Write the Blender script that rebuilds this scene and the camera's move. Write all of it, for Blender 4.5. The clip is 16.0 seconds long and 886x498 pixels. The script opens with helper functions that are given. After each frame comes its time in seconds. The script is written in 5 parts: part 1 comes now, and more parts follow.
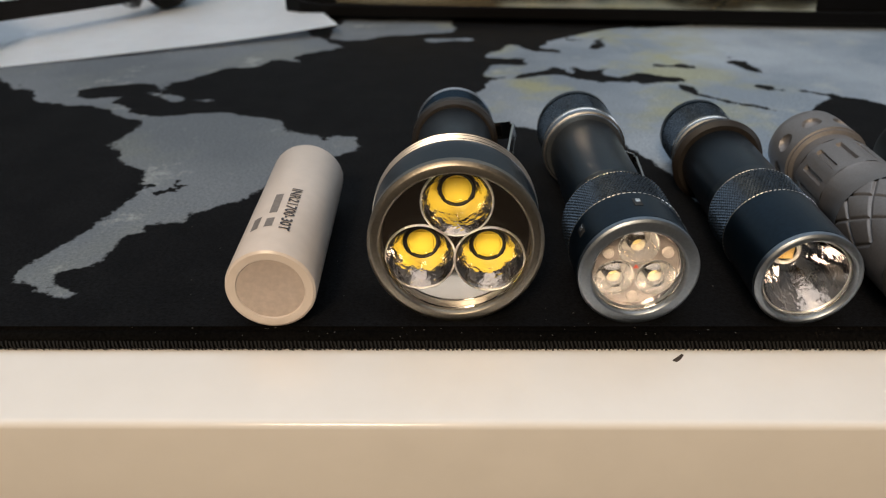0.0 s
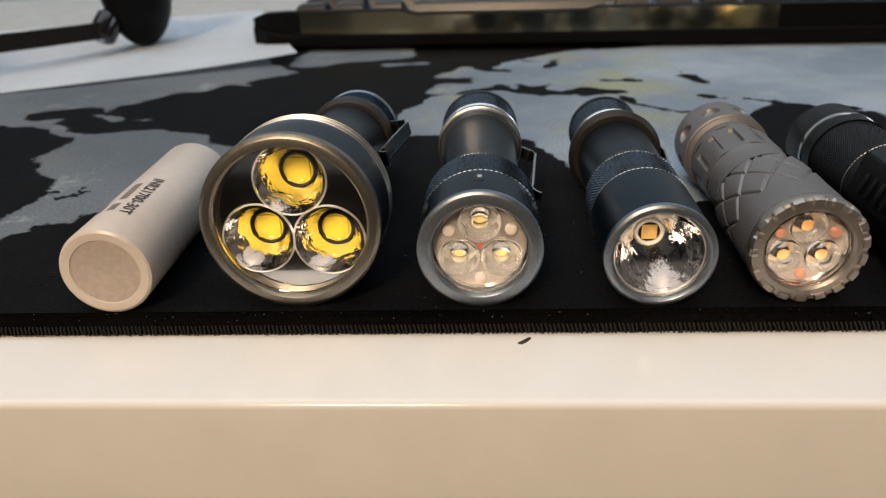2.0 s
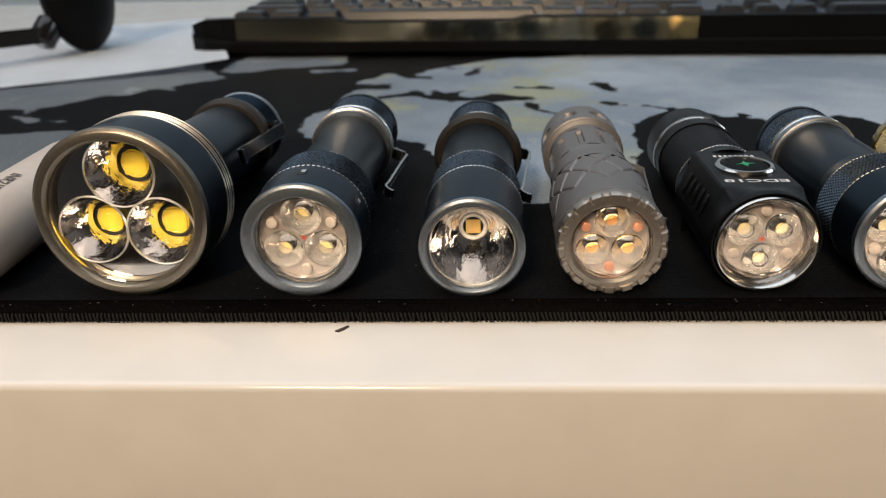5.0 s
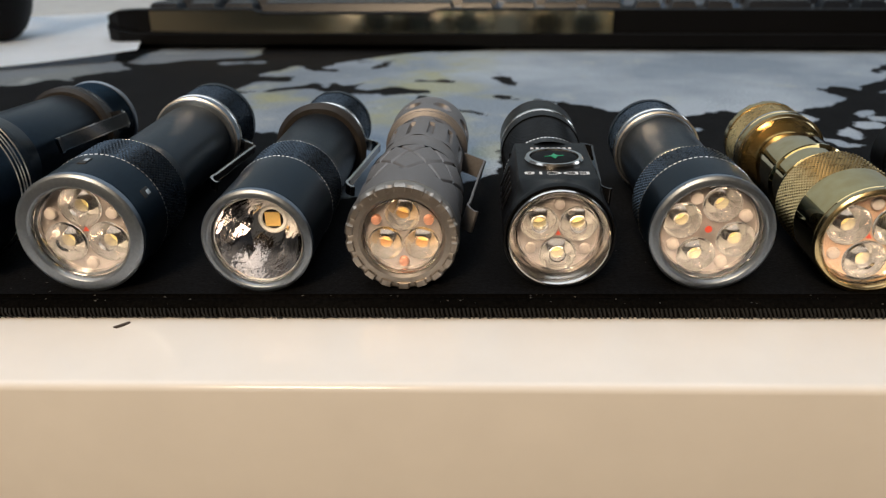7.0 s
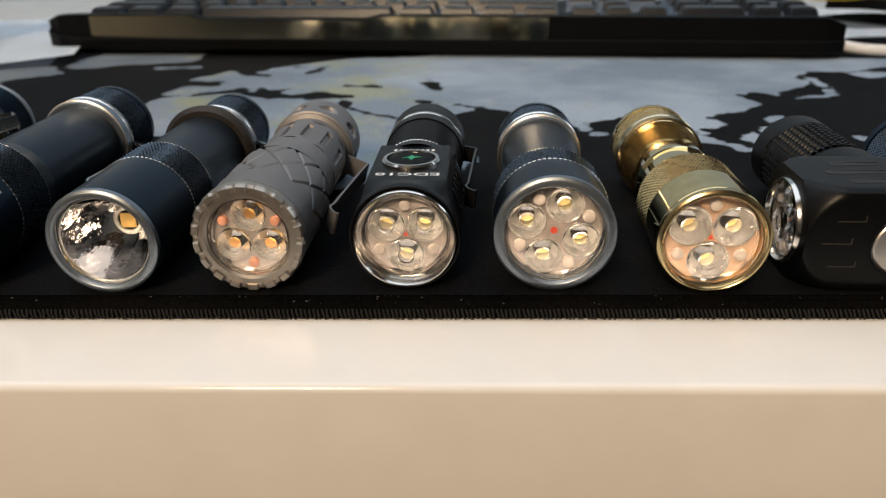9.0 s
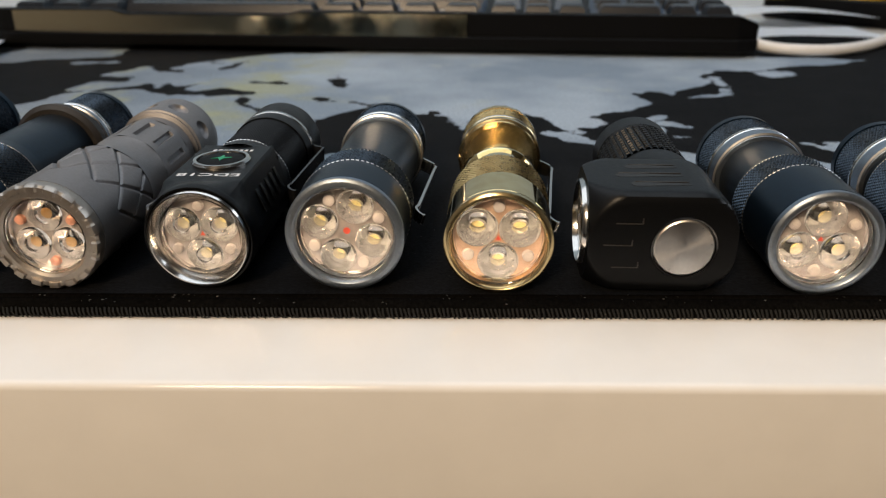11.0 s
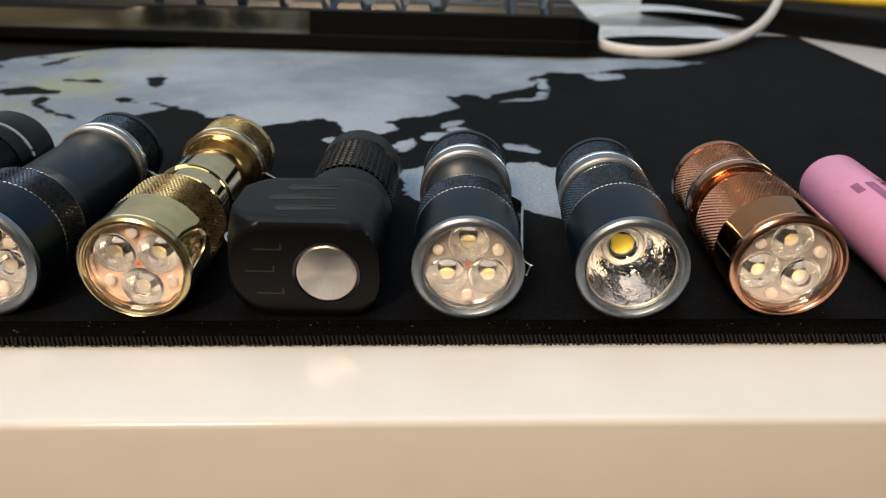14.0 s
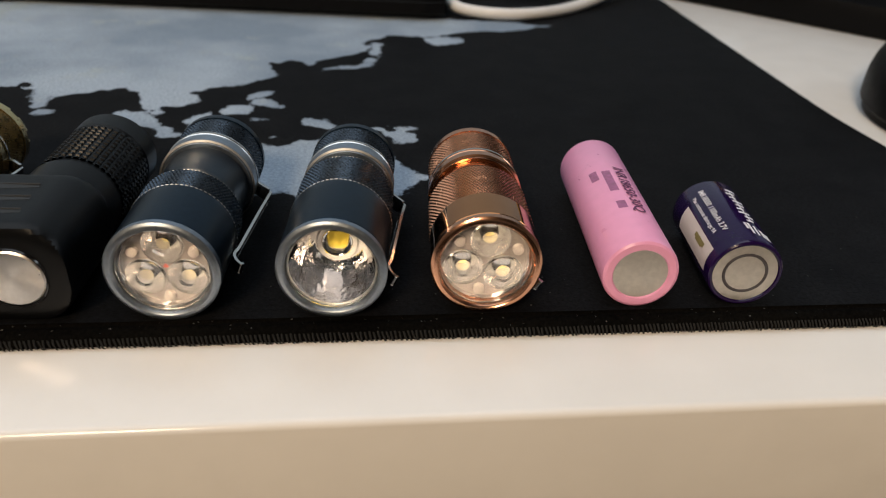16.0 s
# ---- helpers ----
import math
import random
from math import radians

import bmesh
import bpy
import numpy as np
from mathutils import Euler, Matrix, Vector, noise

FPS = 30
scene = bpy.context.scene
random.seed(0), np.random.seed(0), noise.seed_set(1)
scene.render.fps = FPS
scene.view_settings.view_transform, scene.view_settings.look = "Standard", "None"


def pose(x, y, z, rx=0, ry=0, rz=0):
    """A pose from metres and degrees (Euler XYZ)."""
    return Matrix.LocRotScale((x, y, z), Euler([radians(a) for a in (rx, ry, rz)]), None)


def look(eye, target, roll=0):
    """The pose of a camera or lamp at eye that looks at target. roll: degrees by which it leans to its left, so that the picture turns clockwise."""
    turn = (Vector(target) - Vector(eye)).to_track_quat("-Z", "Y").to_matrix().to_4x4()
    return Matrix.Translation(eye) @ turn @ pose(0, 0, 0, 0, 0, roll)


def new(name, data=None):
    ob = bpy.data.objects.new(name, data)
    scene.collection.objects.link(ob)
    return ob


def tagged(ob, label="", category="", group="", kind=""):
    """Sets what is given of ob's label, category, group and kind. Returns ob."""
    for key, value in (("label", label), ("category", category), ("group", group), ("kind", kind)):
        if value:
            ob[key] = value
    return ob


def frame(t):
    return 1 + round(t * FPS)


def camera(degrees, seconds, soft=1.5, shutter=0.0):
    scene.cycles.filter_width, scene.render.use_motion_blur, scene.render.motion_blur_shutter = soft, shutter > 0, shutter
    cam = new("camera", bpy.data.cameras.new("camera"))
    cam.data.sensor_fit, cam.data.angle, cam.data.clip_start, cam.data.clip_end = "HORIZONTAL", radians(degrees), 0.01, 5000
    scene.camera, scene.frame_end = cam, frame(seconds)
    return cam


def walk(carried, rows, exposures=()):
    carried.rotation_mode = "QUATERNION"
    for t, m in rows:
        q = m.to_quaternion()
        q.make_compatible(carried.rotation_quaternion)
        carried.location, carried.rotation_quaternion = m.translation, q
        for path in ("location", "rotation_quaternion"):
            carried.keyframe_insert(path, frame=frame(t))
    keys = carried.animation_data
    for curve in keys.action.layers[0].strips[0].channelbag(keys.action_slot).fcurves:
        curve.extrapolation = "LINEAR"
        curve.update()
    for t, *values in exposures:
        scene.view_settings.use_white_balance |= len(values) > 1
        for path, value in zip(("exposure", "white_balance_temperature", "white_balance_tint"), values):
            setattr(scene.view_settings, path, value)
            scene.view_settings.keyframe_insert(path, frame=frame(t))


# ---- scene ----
cam = camera(63.0, 16.0, soft=1.15)
PATH = [
    (0, (-0.01624, -0.14372, 0.10893), (-0.03055, 0.72152, -0.39222), -0.56),
    (0.5, (-0.00631, -0.14383, 0.09826), (-0.06817, 0.74744, -0.35098), -2.35),
    (1, (0.01751, -0.14567, 0.09546), (-0.07481, 0.73994, -0.35971), -3.31),
    (1.5, (0.02611, -0.14104, 0.09201), (-0.04104, 0.75142, -0.35410), -2.75),
    (2, (0.03149, -0.14480, 0.08917), (-0.03435, 0.75270, -0.34691), -2.62),
    (2.5, (0.03592, -0.14850, 0.09170), (-0.02114, 0.74438, -0.35497), -2.35),
    (3, (0.04362, -0.15044, 0.09118), (-0.02121, 0.74504, -0.34918), -2.72),
    (3.5, (0.05132, -0.15191, 0.09025), (-0.01416, 0.74818, -0.34051), -2.59),
    (6, (0.09560, -0.14857, 0.08319), (0.04264, 0.75644, -0.33890), -1.64),
    (6.5, (0.11006, -0.14410, 0.08181), (0.05486, 0.75915, -0.34375), -1.64),
    (7, (0.12016, -0.14377, 0.08180), (0.07940, 0.76024, -0.34376), -1.24),
    (7.5, (0.12437, -0.14428, 0.08171), (0.09130, 0.76167, -0.34038), -0.90),
    (8, (0.13487, -0.14403, 0.08097), (0.09821, 0.76300, -0.33849), -0.94),
    (8.5, (0.14351, -0.14331, 0.07973), (0.11266, 0.76563, -0.33605), -0.99),
    (11, (0.20027, -0.14457, 0.08200), (0.18050, 0.76067, -0.34243), -0.44),
    (11.5, (0.20934, -0.14306, 0.08502), (0.19695, 0.75636, -0.35190), -0.14),
    (12, (0.22217, -0.14152, 0.08554), (0.20553, 0.75784, -0.35136), -0.35),
    (12.5, (0.23253, -0.14488, 0.08587), (0.22296, 0.75948, -0.34079), -0.14),
    (13, (0.24629, -0.14492, 0.08540), (0.23310, 0.76263, -0.33433), -0.19),
    (13.5, (0.25953, -0.14050, 0.08396), (0.25803, 0.76568, -0.33894), 0.09),
    (14, (0.27310, -0.13727, 0.08834), (0.30351, 0.75967, -0.35279), 0.87),
    (14.5, (0.28987, -0.13993, 0.08554), (0.31588, 0.76672, -0.33554), 0.65),
    (15, (0.30644, -0.14254, 0.08893), (0.37876, 0.75813, -0.33950), 2.17),
    (15.5, (0.32176, -0.14078, 0.09571), (0.42167, 0.74487, -0.35775), 3.05),
    (16, (0.32743, -0.13492, 0.10144), (0.43982, 0.71923, -0.40630), 3.02),
]
walk(cam, [(t, look(eye, target, roll)) for t, eye, target, roll in PATH], [(0, -0.14), (1.0, -0.02), (3.0, -0.05), (6.0, 0.02), (8.5, 0.04), (11, 0.04), (11.5, 0.16), (12.5, 0.2), (14, 0.14), (15, 0.02), (16, -0.08)])
# a phone's lens, focused on the row of lights
cam.data.dof.use_dof = True
cam.data.dof.focus_distance = 0.185
cam.data.dof.aperture_fstop = 18.0

# ---- light ----
world = bpy.data.worlds.new("world")
world.use_nodes = True
world.node_tree.nodes["Background"].inputs[0].default_value = (0.5, 0.55, 0.65, 1)
world.node_tree.nodes["Background"].inputs[1].default_value = 0.06
scene.world = world
scene.view_settings.exposure = 0.0


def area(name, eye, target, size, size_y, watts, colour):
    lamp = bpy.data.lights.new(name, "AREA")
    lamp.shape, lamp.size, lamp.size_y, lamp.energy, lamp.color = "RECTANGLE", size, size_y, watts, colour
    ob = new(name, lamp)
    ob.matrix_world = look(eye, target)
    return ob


area("room_light", (-0.45, -1.75, 1.45), (0.1, -0.3, 0), 0.5, 0.5, 45, (1.0, 0.752, 0.50))
# Added cool fill from the east that brightens the right flanks.
area("east_fill", (2.16, 0.35, 0.80), (0.2, 0.1, 0.0), 1.2, 0.9, 12, (0.80, 0.90, 1.0))
# Added cool overhead fill in place of bluish light from the far side.
area("overhead_fill", (-0.30, 0.35, 1.67), (-0.30, 0.30, 0.0), 2.6, 1.7, 22, (0.84, 0.92, 1.0))

# ---- materials ----


def material(name, colour, rough=0.5, metal=0.0, vary=0.0, scale=200.0, bump=0.0, bump_scale=None, spec=0.5, other=None, patch=20.0, aniso=0.0):
    """A plain surface with two scales of noise: patches and grain in colour, grain in relief."""
    m = bpy.data.materials.new(name)
    m.use_nodes = True
    nodes, links = m.node_tree.nodes, m.node_tree.links
    b = nodes["Principled BSDF"]
    b.inputs["Base Color"].default_value = (*colour, 1)
    b.inputs["Roughness"].default_value, b.inputs["Metallic"].default_value = rough, metal
    b.inputs["Specular IOR Level"].default_value = spec
    b.inputs["Anisotropic"].default_value = aniso
    co = nodes.new("ShaderNodeTexCoord")
    if vary:
        big, fine, mix = nodes.new("ShaderNodeTexNoise"), nodes.new("ShaderNodeTexNoise"), nodes.new("ShaderNodeMix")
        big.inputs["Scale"].default_value, fine.inputs["Scale"].default_value = patch, scale
        fine.inputs["Detail"].default_value = 4
        add = nodes.new("ShaderNodeMath")
        add.operation = "MULTIPLY"
        mix.data_type = "RGBA"
        lo = other or tuple(c * (1 - vary) for c in colour)
        mix.inputs["A"].default_value, mix.inputs["B"].default_value = (*lo, 1), (*(min(1, c * (1 + vary)) for c in colour), 1)
        for n in (big, fine):
            links.new(co.outputs["Object"], n.inputs["Vector"])
        links.new(big.outputs["Fac"], add.inputs[0])
        links.new(fine.outputs["Fac"], add.inputs[1])
        spread = nodes.new("ShaderNodeMapRange")
        spread.inputs["From Min"].default_value, spread.inputs["From Max"].default_value = 0.12, 0.4
        links.new(add.outputs[0], spread.inputs["Value"])
        links.new(spread.outputs["Result"], mix.inputs["Factor"])
        links.new(mix.outputs["Result"], b.inputs["Base Color"])
        wear = nodes.new("ShaderNodeMapRange")
        wear.inputs["To Min"].default_value, wear.inputs["To Max"].default_value = max(0.02, rough * 0.8), min(1, rough * 1.2)
        links.new(fine.outputs["Fac"], wear.inputs["Value"])
        links.new(wear.outputs["Result"], b.inputs["Roughness"])
    if bump:
        n, bp = nodes.new("ShaderNodeTexNoise"), nodes.new("ShaderNodeBump")
        n.inputs["Scale"].default_value, n.inputs["Detail"].default_value = bump_scale or scale, 3
        bp.inputs["Strength"].default_value, bp.inputs["Distance"].default_value = bump, 0.0005
        links.new(co.outputs["Object"], n.inputs["Vector"])
        links.new(n.outputs["Fac"], bp.inputs["Height"])
        links.new(bp.outputs["Normal"], b.inputs["Normal"])
    return m


def clear(name, colour=(1, 1, 1), rough=0.0, ior=1.45):
    m = material(name, colour, rough)
    b = m.node_tree.nodes["Principled BSDF"]
    b.inputs["Transmission Weight"].default_value, b.inputs["IOR"].default_value = 1.0, ior
    return m


ANODISED = material("dark_blue_grey_anodised", (0.017, 0.032, 0.050), 0.31, 0.88, 0.22, 900, 0.05, 3000, 0.2)
KNURL = material("knurled_anodised", (0.055, 0.074, 0.098), 0.28, 0.85, 0.25, 900, 0.0, 3000, 0.3)
BLACK_ANODISED = material("black_anodised", (0.0026, 0.0028, 0.0034), 0.36, 0.0, 0.25, 900, 0.06, 2500, 0.2)
COLLAR = material("brown_black_rubber", (0.013, 0.010, 0.008), 0.5, 0.0, 0.25, 700, 0.1, 2000)
STEEL = material("blasted_steel", (0.30, 0.34, 0.39), 0.40, 1.0, 0.12, 1200, 0.05, 3000)
BRONZE_STEEL = material("brownish_steel", (0.30, 0.275, 0.235), 0.36, 1.0, 0.12, 1200, 0.05, 3000)
POLISHED = material("polished_steel", (0.62, 0.60, 0.57), 0.16, 1.0, 0.05, 600)
CLIP_STEEL = material("clip_dark_reflection", (0.16, 0.16, 0.165), 0.2, 1.0, 0.1, 600)
SPUN = material("spun_steel", (0.62, 0.59, 0.56), 0.30, 1.0, 0.06, 900, 0.0, None, 0.5, None, 20, 0.8)
spin = SPUN.node_tree.nodes.new("ShaderNodeTangent")
spin.direction_type, spin.axis = "RADIAL", "Y"
SPUN.node_tree.links.new(spin.outputs[0], SPUN.node_tree.nodes["Principled BSDF"].inputs["Tangent"])
TITANIUM = material("sandblasted_titanium", (0.215, 0.208, 0.212), 0.46, 0.6, 0.14, 1500, 0.15, 3500)
TITANIUM_EDGE = material("machined_titanium", (0.40, 0.36, 0.32), 0.38, 0.9, 0.1, 1200)
BRASS = material("polished_brass", (0.84, 0.70, 0.41), 0.06, 1.0, 0.12, 300, 0, None, 0.5, (0.74, 0.57, 0.27))
BRASS_SATIN = material("satin_brass", (0.64, 0.51, 0.28), 0.22, 1.0, 0.12, 500)
BRASS_KNURL = material("knurled_brass", (0.46, 0.34, 0.16), 0.28, 1.0, 0.15, 500)
COPPER = material("polished_copper", (0.56, 0.26, 0.11), 0.07, 1.0, 0.06, 60, 0, None, 0.5, (0.50, 0.22, 0.09), 30)
COPPER_SATIN = material("satin_copper", (0.66, 0.35, 0.22), 0.2, 1.0, 0.06, 200)
COPPER_KNURL = material("knurled_copper", (0.44, 0.22, 0.13), 0.26, 1.0, 0.1, 300)
MIRROR = material("aluminised_reflector", (0.93, 0.92, 0.94), 0.02, 1.0, 0, 100, 0.8, 260)
MIRROR_SMOOTH = material("chromed_plate", (0.80, 0.79, 0.78), 0.07, 1.0, 0.05, 300)
BRIGHT_EDGE = material("bright_edge_metal", (0.92, 0.92, 0.92), 0.32, 1.0, 0.04, 500)
CUP = material("optic_cup", (0.88, 0.88, 0.90), 0.06, 0.80, 0.06, 500, 0.6, 500, 0.8)
CUP_RING = material("cream_led_ring", (0.76, 0.76, 0.72), 0.12, 0.6, 0.08, 700)
CUP_RING_AMBER = material("amber_led_ring", (0.72, 0.52, 0.28), 0.22, 0.5, 0.08, 700)
BRASS_BACK = material("peach_optic_back", (0.64, 0.44, 0.32), 0.12, 0.25, 0.3, 260, 0.5, 350)
PHOSPHOR = material("yellow_phosphor", (0.86, 0.68, 0.06), 0.45, 0.0, 0.08, 900)
AMBER = material("amber_phosphor", (0.82, 0.54, 0.17), 0.45, 0.0, 0.08, 900)
PALE_PHOSPHOR = material("pale_phosphor", (0.62, 0.54, 0.25), 0.45, 0.0, 0.08, 900)
LED_BASE = material("led_ceramic", (0.75, 0.74, 0.72), 0.4, 0.0, 0.06, 800)
GASKET = material("black_gasket", (0.012, 0.012, 0.012), 0.5, 0.0, 0.2, 800)
OPTIC_BACK = material("pinkish_optic_back", (0.40, 0.36, 0.345), 0.10, 0.3, 0.35, 260, 0.5, 350)
OPTIC_POST = material("optic_post", (0.50, 0.455, 0.43), 0.15, 0.0, 0.15, 600)
RED = material("red_board", (0.55, 0.06, 0.03), 0.4, 0.0, 0.2, 700)
GLASS = clear("lens_glass")
PLASTIC = clear("clear_acrylic", (1, 0.98, 0.96), 0.02, 1.49)
WRAP_WHITE = material("cream_white_wrap", (0.66, 0.58, 0.52), 0.32, 0.0, 0.05, 300, 0.04, 1500)
WRAP_PINK = material("pink_wrap", (0.83, 0.36, 0.58), 0.30, 0.0, 0.05, 300, 0.04, 1500)
WRAP_PURPLE = material("dark_purple_wrap", (0.013, 0.004, 0.042), 0.14, 0.0, 0.15, 300, 0.03, 1200, 0.4)
WRAP_LABEL = material("pale_label", (0.62, 0.57, 0.52), 0.35, 0.0, 0.05, 300)
CELL_END = material("nickel_cell_end", (0.56, 0.47, 0.41), 0.5, 0.35, 0.12, 700, 0.1, 1200)
CELL_END_PLATED = material("plated_cell_end", (0.58, 0.54, 0.48), 0.38, 0.8, 0.12, 700, 0.08, 1200)
INK = material("dark_ink", (0.05, 0.045, 0.05), 0.5, 0.0, 0.2, 900)
INK_FAINT = material("faint_dark_ink", (0.20, 0.175, 0.16), 0.5, 0.0, 0.3, 900)
INK_FAINT_PURPLE = material("faint_purple_ink", (0.33, 0.12, 0.25), 0.5, 0.0, 0.3, 900)
INK_PURPLE = material("purple_ink", (0.12, 0.03, 0.10), 0.5, 0.0, 0.2, 900)
INK_WHITE = material("white_ink", (0.72, 0.72, 0.74), 0.45, 0.0, 0.1, 900)
ENGRAVED = material("pale_engraving_and_lip", (0.034, 0.030, 0.026), 0.3, 0.0, 0.4, 900)
INK_OLIVE = material("olive_ink", (0.22, 0.19, 0.06), 0.5, 0.0, 0.2, 900)
INK_GREEN = material("green_ink", (0.02, 0.32, 0.16), 0.4, 0.0, 0.1, 900)
DESK = material("white_lacquer", (0.80, 0.785, 0.765), 0.17, 0.0, 0.03, 60, 0.03, 300, 0.42, None, 6)
PAPER = material("white_paper", (0.84, 0.89, 0.95), 0.7, 0.0, 0.03, 120, 0.05, 800)
BLACK_PLASTIC = material("black_gloss_plastic", (0.008, 0.008, 0.009), 0.12, 0.0, 0.2, 300, 0, None, 0.6)
BEZEL = material("warm_reflection_metal", (0.88, 0.78, 0.54), 0.09, 1.0, 0.06, 300)
BLACK_MATT = material("black_matt_plastic", (0.0026, 0.0026, 0.0030), 0.5, 0.0, 0.2, 500, 0.1, 2000, 0.10)
KEYCAP = material("charcoal_keycap", (0.0055, 0.009, 0.016), 0.30, 0.0, 0.15, 500, 0.06, 2500, 0.4)
SKIRT = material("pale_key_skirt", (0.12, 0.18, 0.28), 0.35, 0.0, 0.1, 400)
CABLE_WHITE = material("white_cable", (0.72, 0.72, 0.72), 0.4, 0.0, 0.05, 300)
CABLE_YELLOW = material("yellow_cable", (0.72, 0.52, 0.03), 0.42, 0.0, 0.08, 300)
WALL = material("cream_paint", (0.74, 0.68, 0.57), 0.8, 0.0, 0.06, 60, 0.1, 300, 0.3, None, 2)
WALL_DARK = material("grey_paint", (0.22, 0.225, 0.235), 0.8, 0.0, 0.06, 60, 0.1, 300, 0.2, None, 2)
WALL_PALE = material("pale_blue_bounce_wall", (0.42, 0.54, 0.66), 0.8, 0.0, 0.05, 60, 0.1, 300, 0.2, None, 2)
CEILING = material("ceiling_paint", (0.12, 0.115, 0.11), 0.85, 0.0, 0.04, 60, 0.1, 300, 0.3, None, 2)
FLOOR = material("dark_floor", (0.020, 0.015, 0.011), 0.7, 0.0, 0.25, 40, 0.1, 200, 0.1, None, 3)
STITCH = material("black_thread", (0.0040, 0.0037, 0.0033), 0.85, 0.0, 0.35, 900, 0.1, 2500)
DUST = material("pale_lint", (0.085, 0.08, 0.075), 0.9, 0.0, 0.2, 900)
CHIP = material("dark_chip", (0.045, 0.032, 0.025), 0.7, 0.0, 0.3, 900)


def mat_material():
    """Printed cloth: a pale map on black, by the land field of the mesh with ragged coasts."""
    m = material("printed_cloth", (0.02, 0.02, 0.02), 0.8, spec=0.08)
    nodes, links = m.node_tree.nodes, m.node_tree.links
    b = nodes["Principled BSDF"]
    co = nodes.new("ShaderNodeTexCoord")
    land = nodes.new("ShaderNodeAttribute")
    land.attribute_name = "land"

    def tex(scale, detail=4.0, rough=0.6):
        n = nodes.new("ShaderNodeTexNoise")
        n.inputs["Scale"].default_value, n.inputs["Detail"].default_value, n.inputs["Roughness"].default_value = scale, detail, rough
        links.new(co.outputs["Object"], n.inputs["Vector"])
        return n.outputs["Fac"]

    def spread(value, a, z, lo, hi):
        n = nodes.new("ShaderNodeMapRange")
        for k, v in zip(("From Min", "From Max", "To Min", "To Max"), (a, z, lo, hi)):
            n.inputs[k].default_value = v
        links.new(value, n.inputs["Value"])
        return n.outputs["Result"]

    def math2(op, p, q):
        n = nodes.new("ShaderNodeMath")
        n.operation = op
        for i, v in enumerate((p, q)):
            if isinstance(v, float):
                n.inputs[i].default_value = v
            else:
                links.new(v, n.inputs[i])
        return n.outputs[0]

    def blend(f, p, q):
        n = nodes.new("ShaderNodeMix")
        n.data_type = "RGBA"
        links.new(f, n.inputs["Factor"])
        for key, v in (("A", p), ("B", q)):
            if isinstance(v, tuple):
                n.inputs[key].default_value = (*v, 1)
            else:
                links.new(v, n.inputs[key])
        return n.outputs["Result"]

    ragged = math2("ADD", land.outputs["Fac"], spread(tex(42, 6, 0.65), 0.0, 1.0, -0.011, 0.011))
    ragged = math2("ADD", ragged, spread(tex(19, 5, 0.62), 0.64, 0.69, 0.0, -0.022))
    mask = spread(ragged, -0.0006, 0.0006, 0.0, 1.0)
    ground = blend(spread(tex(9, 3), 0.42, 0.62, 0, 1), (0.205, 0.26, 0.33), (0.33, 0.395, 0.475))
    ground = blend(spread(tex(28, 5, 0.7), 0.56, 0.72, 0, 0.35), ground, (0.33, 0.38, 0.43))
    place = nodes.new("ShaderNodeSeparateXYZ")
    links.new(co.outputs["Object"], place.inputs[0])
    # Land colour darkens gradually towards the left, below x = 0.10.
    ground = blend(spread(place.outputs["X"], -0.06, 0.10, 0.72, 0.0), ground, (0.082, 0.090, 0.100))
    leafy = math2("MULTIPLY", spread(tex(14, 4), 0.50, 0.62, 0, 0.62), spread(place.outputs["X"], 0.10, 0.17, 1.0, 0.0))
    leafy = math2("MULTIPLY", leafy, spread(place.outputs["X"], -0.03, 0.0, 0.12, 1.0))
    ground = blend(leafy, ground, (0.30, 0.31, 0.15))
    veins = spread(tex(34, 6, 0.75), 0.57, 0.66, 0.0, 0.45)
    ground = blend(veins, ground, (0.36, 0.40, 0.40))
    sea = blend(spread(tex(60, 4), 0.35, 0.65, 0, 1), (0.0029, 0.0032, 0.0040), (0.0052, 0.0056, 0.0066))
    grain = spread(tex(900, 3, 0.75), 0.3, 0.72, 0.2, 2.2)
    quiet = spread(tex(900, 3, 0.75), 0.3, 0.72, 0.72, 1.3)
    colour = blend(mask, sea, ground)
    pick = nodes.new("ShaderNodeMix")
    for i, v in ((0, mask), (2, grain), (3, quiet)):
        links.new(v, pick.inputs[i])
    grain = pick.outputs[0]
    hue = nodes.new("ShaderNodeVectorMath")
    hue.operation = "SCALE"
    links.new(colour, hue.inputs[0])
    links.new(grain, hue.inputs["Scale"])
    links.new(hue.outputs[0], b.inputs["Base Color"])
    bp = nodes.new("ShaderNodeBump")
    bp.inputs["Strength"].default_value, bp.inputs["Distance"].default_value = 0.35, 0.0003
    links.new(tex(1800, 2), bp.inputs["Height"])
    links.new(bp.outputs["Normal"], b.inputs["Normal"])
    return m


CLOTH = mat_material()
CLOTH_EDGE = material("black_cloth_edge", (0.0040, 0.0038, 0.0036), 0.95, 0.0, 0.5, 1200, 0.5, 1800, 0.0)

# ---- mesh helpers ----


def mesh_object(name, bm, mat, smooth=True):
    me = bpy.data.meshes.new(name)
    bmesh.ops.recalc_face_normals(bm, faces=bm.faces)
    bm.to_mesh(me)
    bm.free()
    for p in me.polygons:
        p.use_smooth = smooth
    if smooth:
        me.set_sharp_from_angle(angle=radians(32))
    me.materials.append(mat)
    return new(name, me)


def part(name, bm, mat, parent, label="", at=None, smooth=True):
    ob = mesh_object(name, bm, mat, smooth)
    ob.parent = parent
    if at is not None:
        ob.matrix_basis = at
    if label:
        ob["label"] = label
    return ob


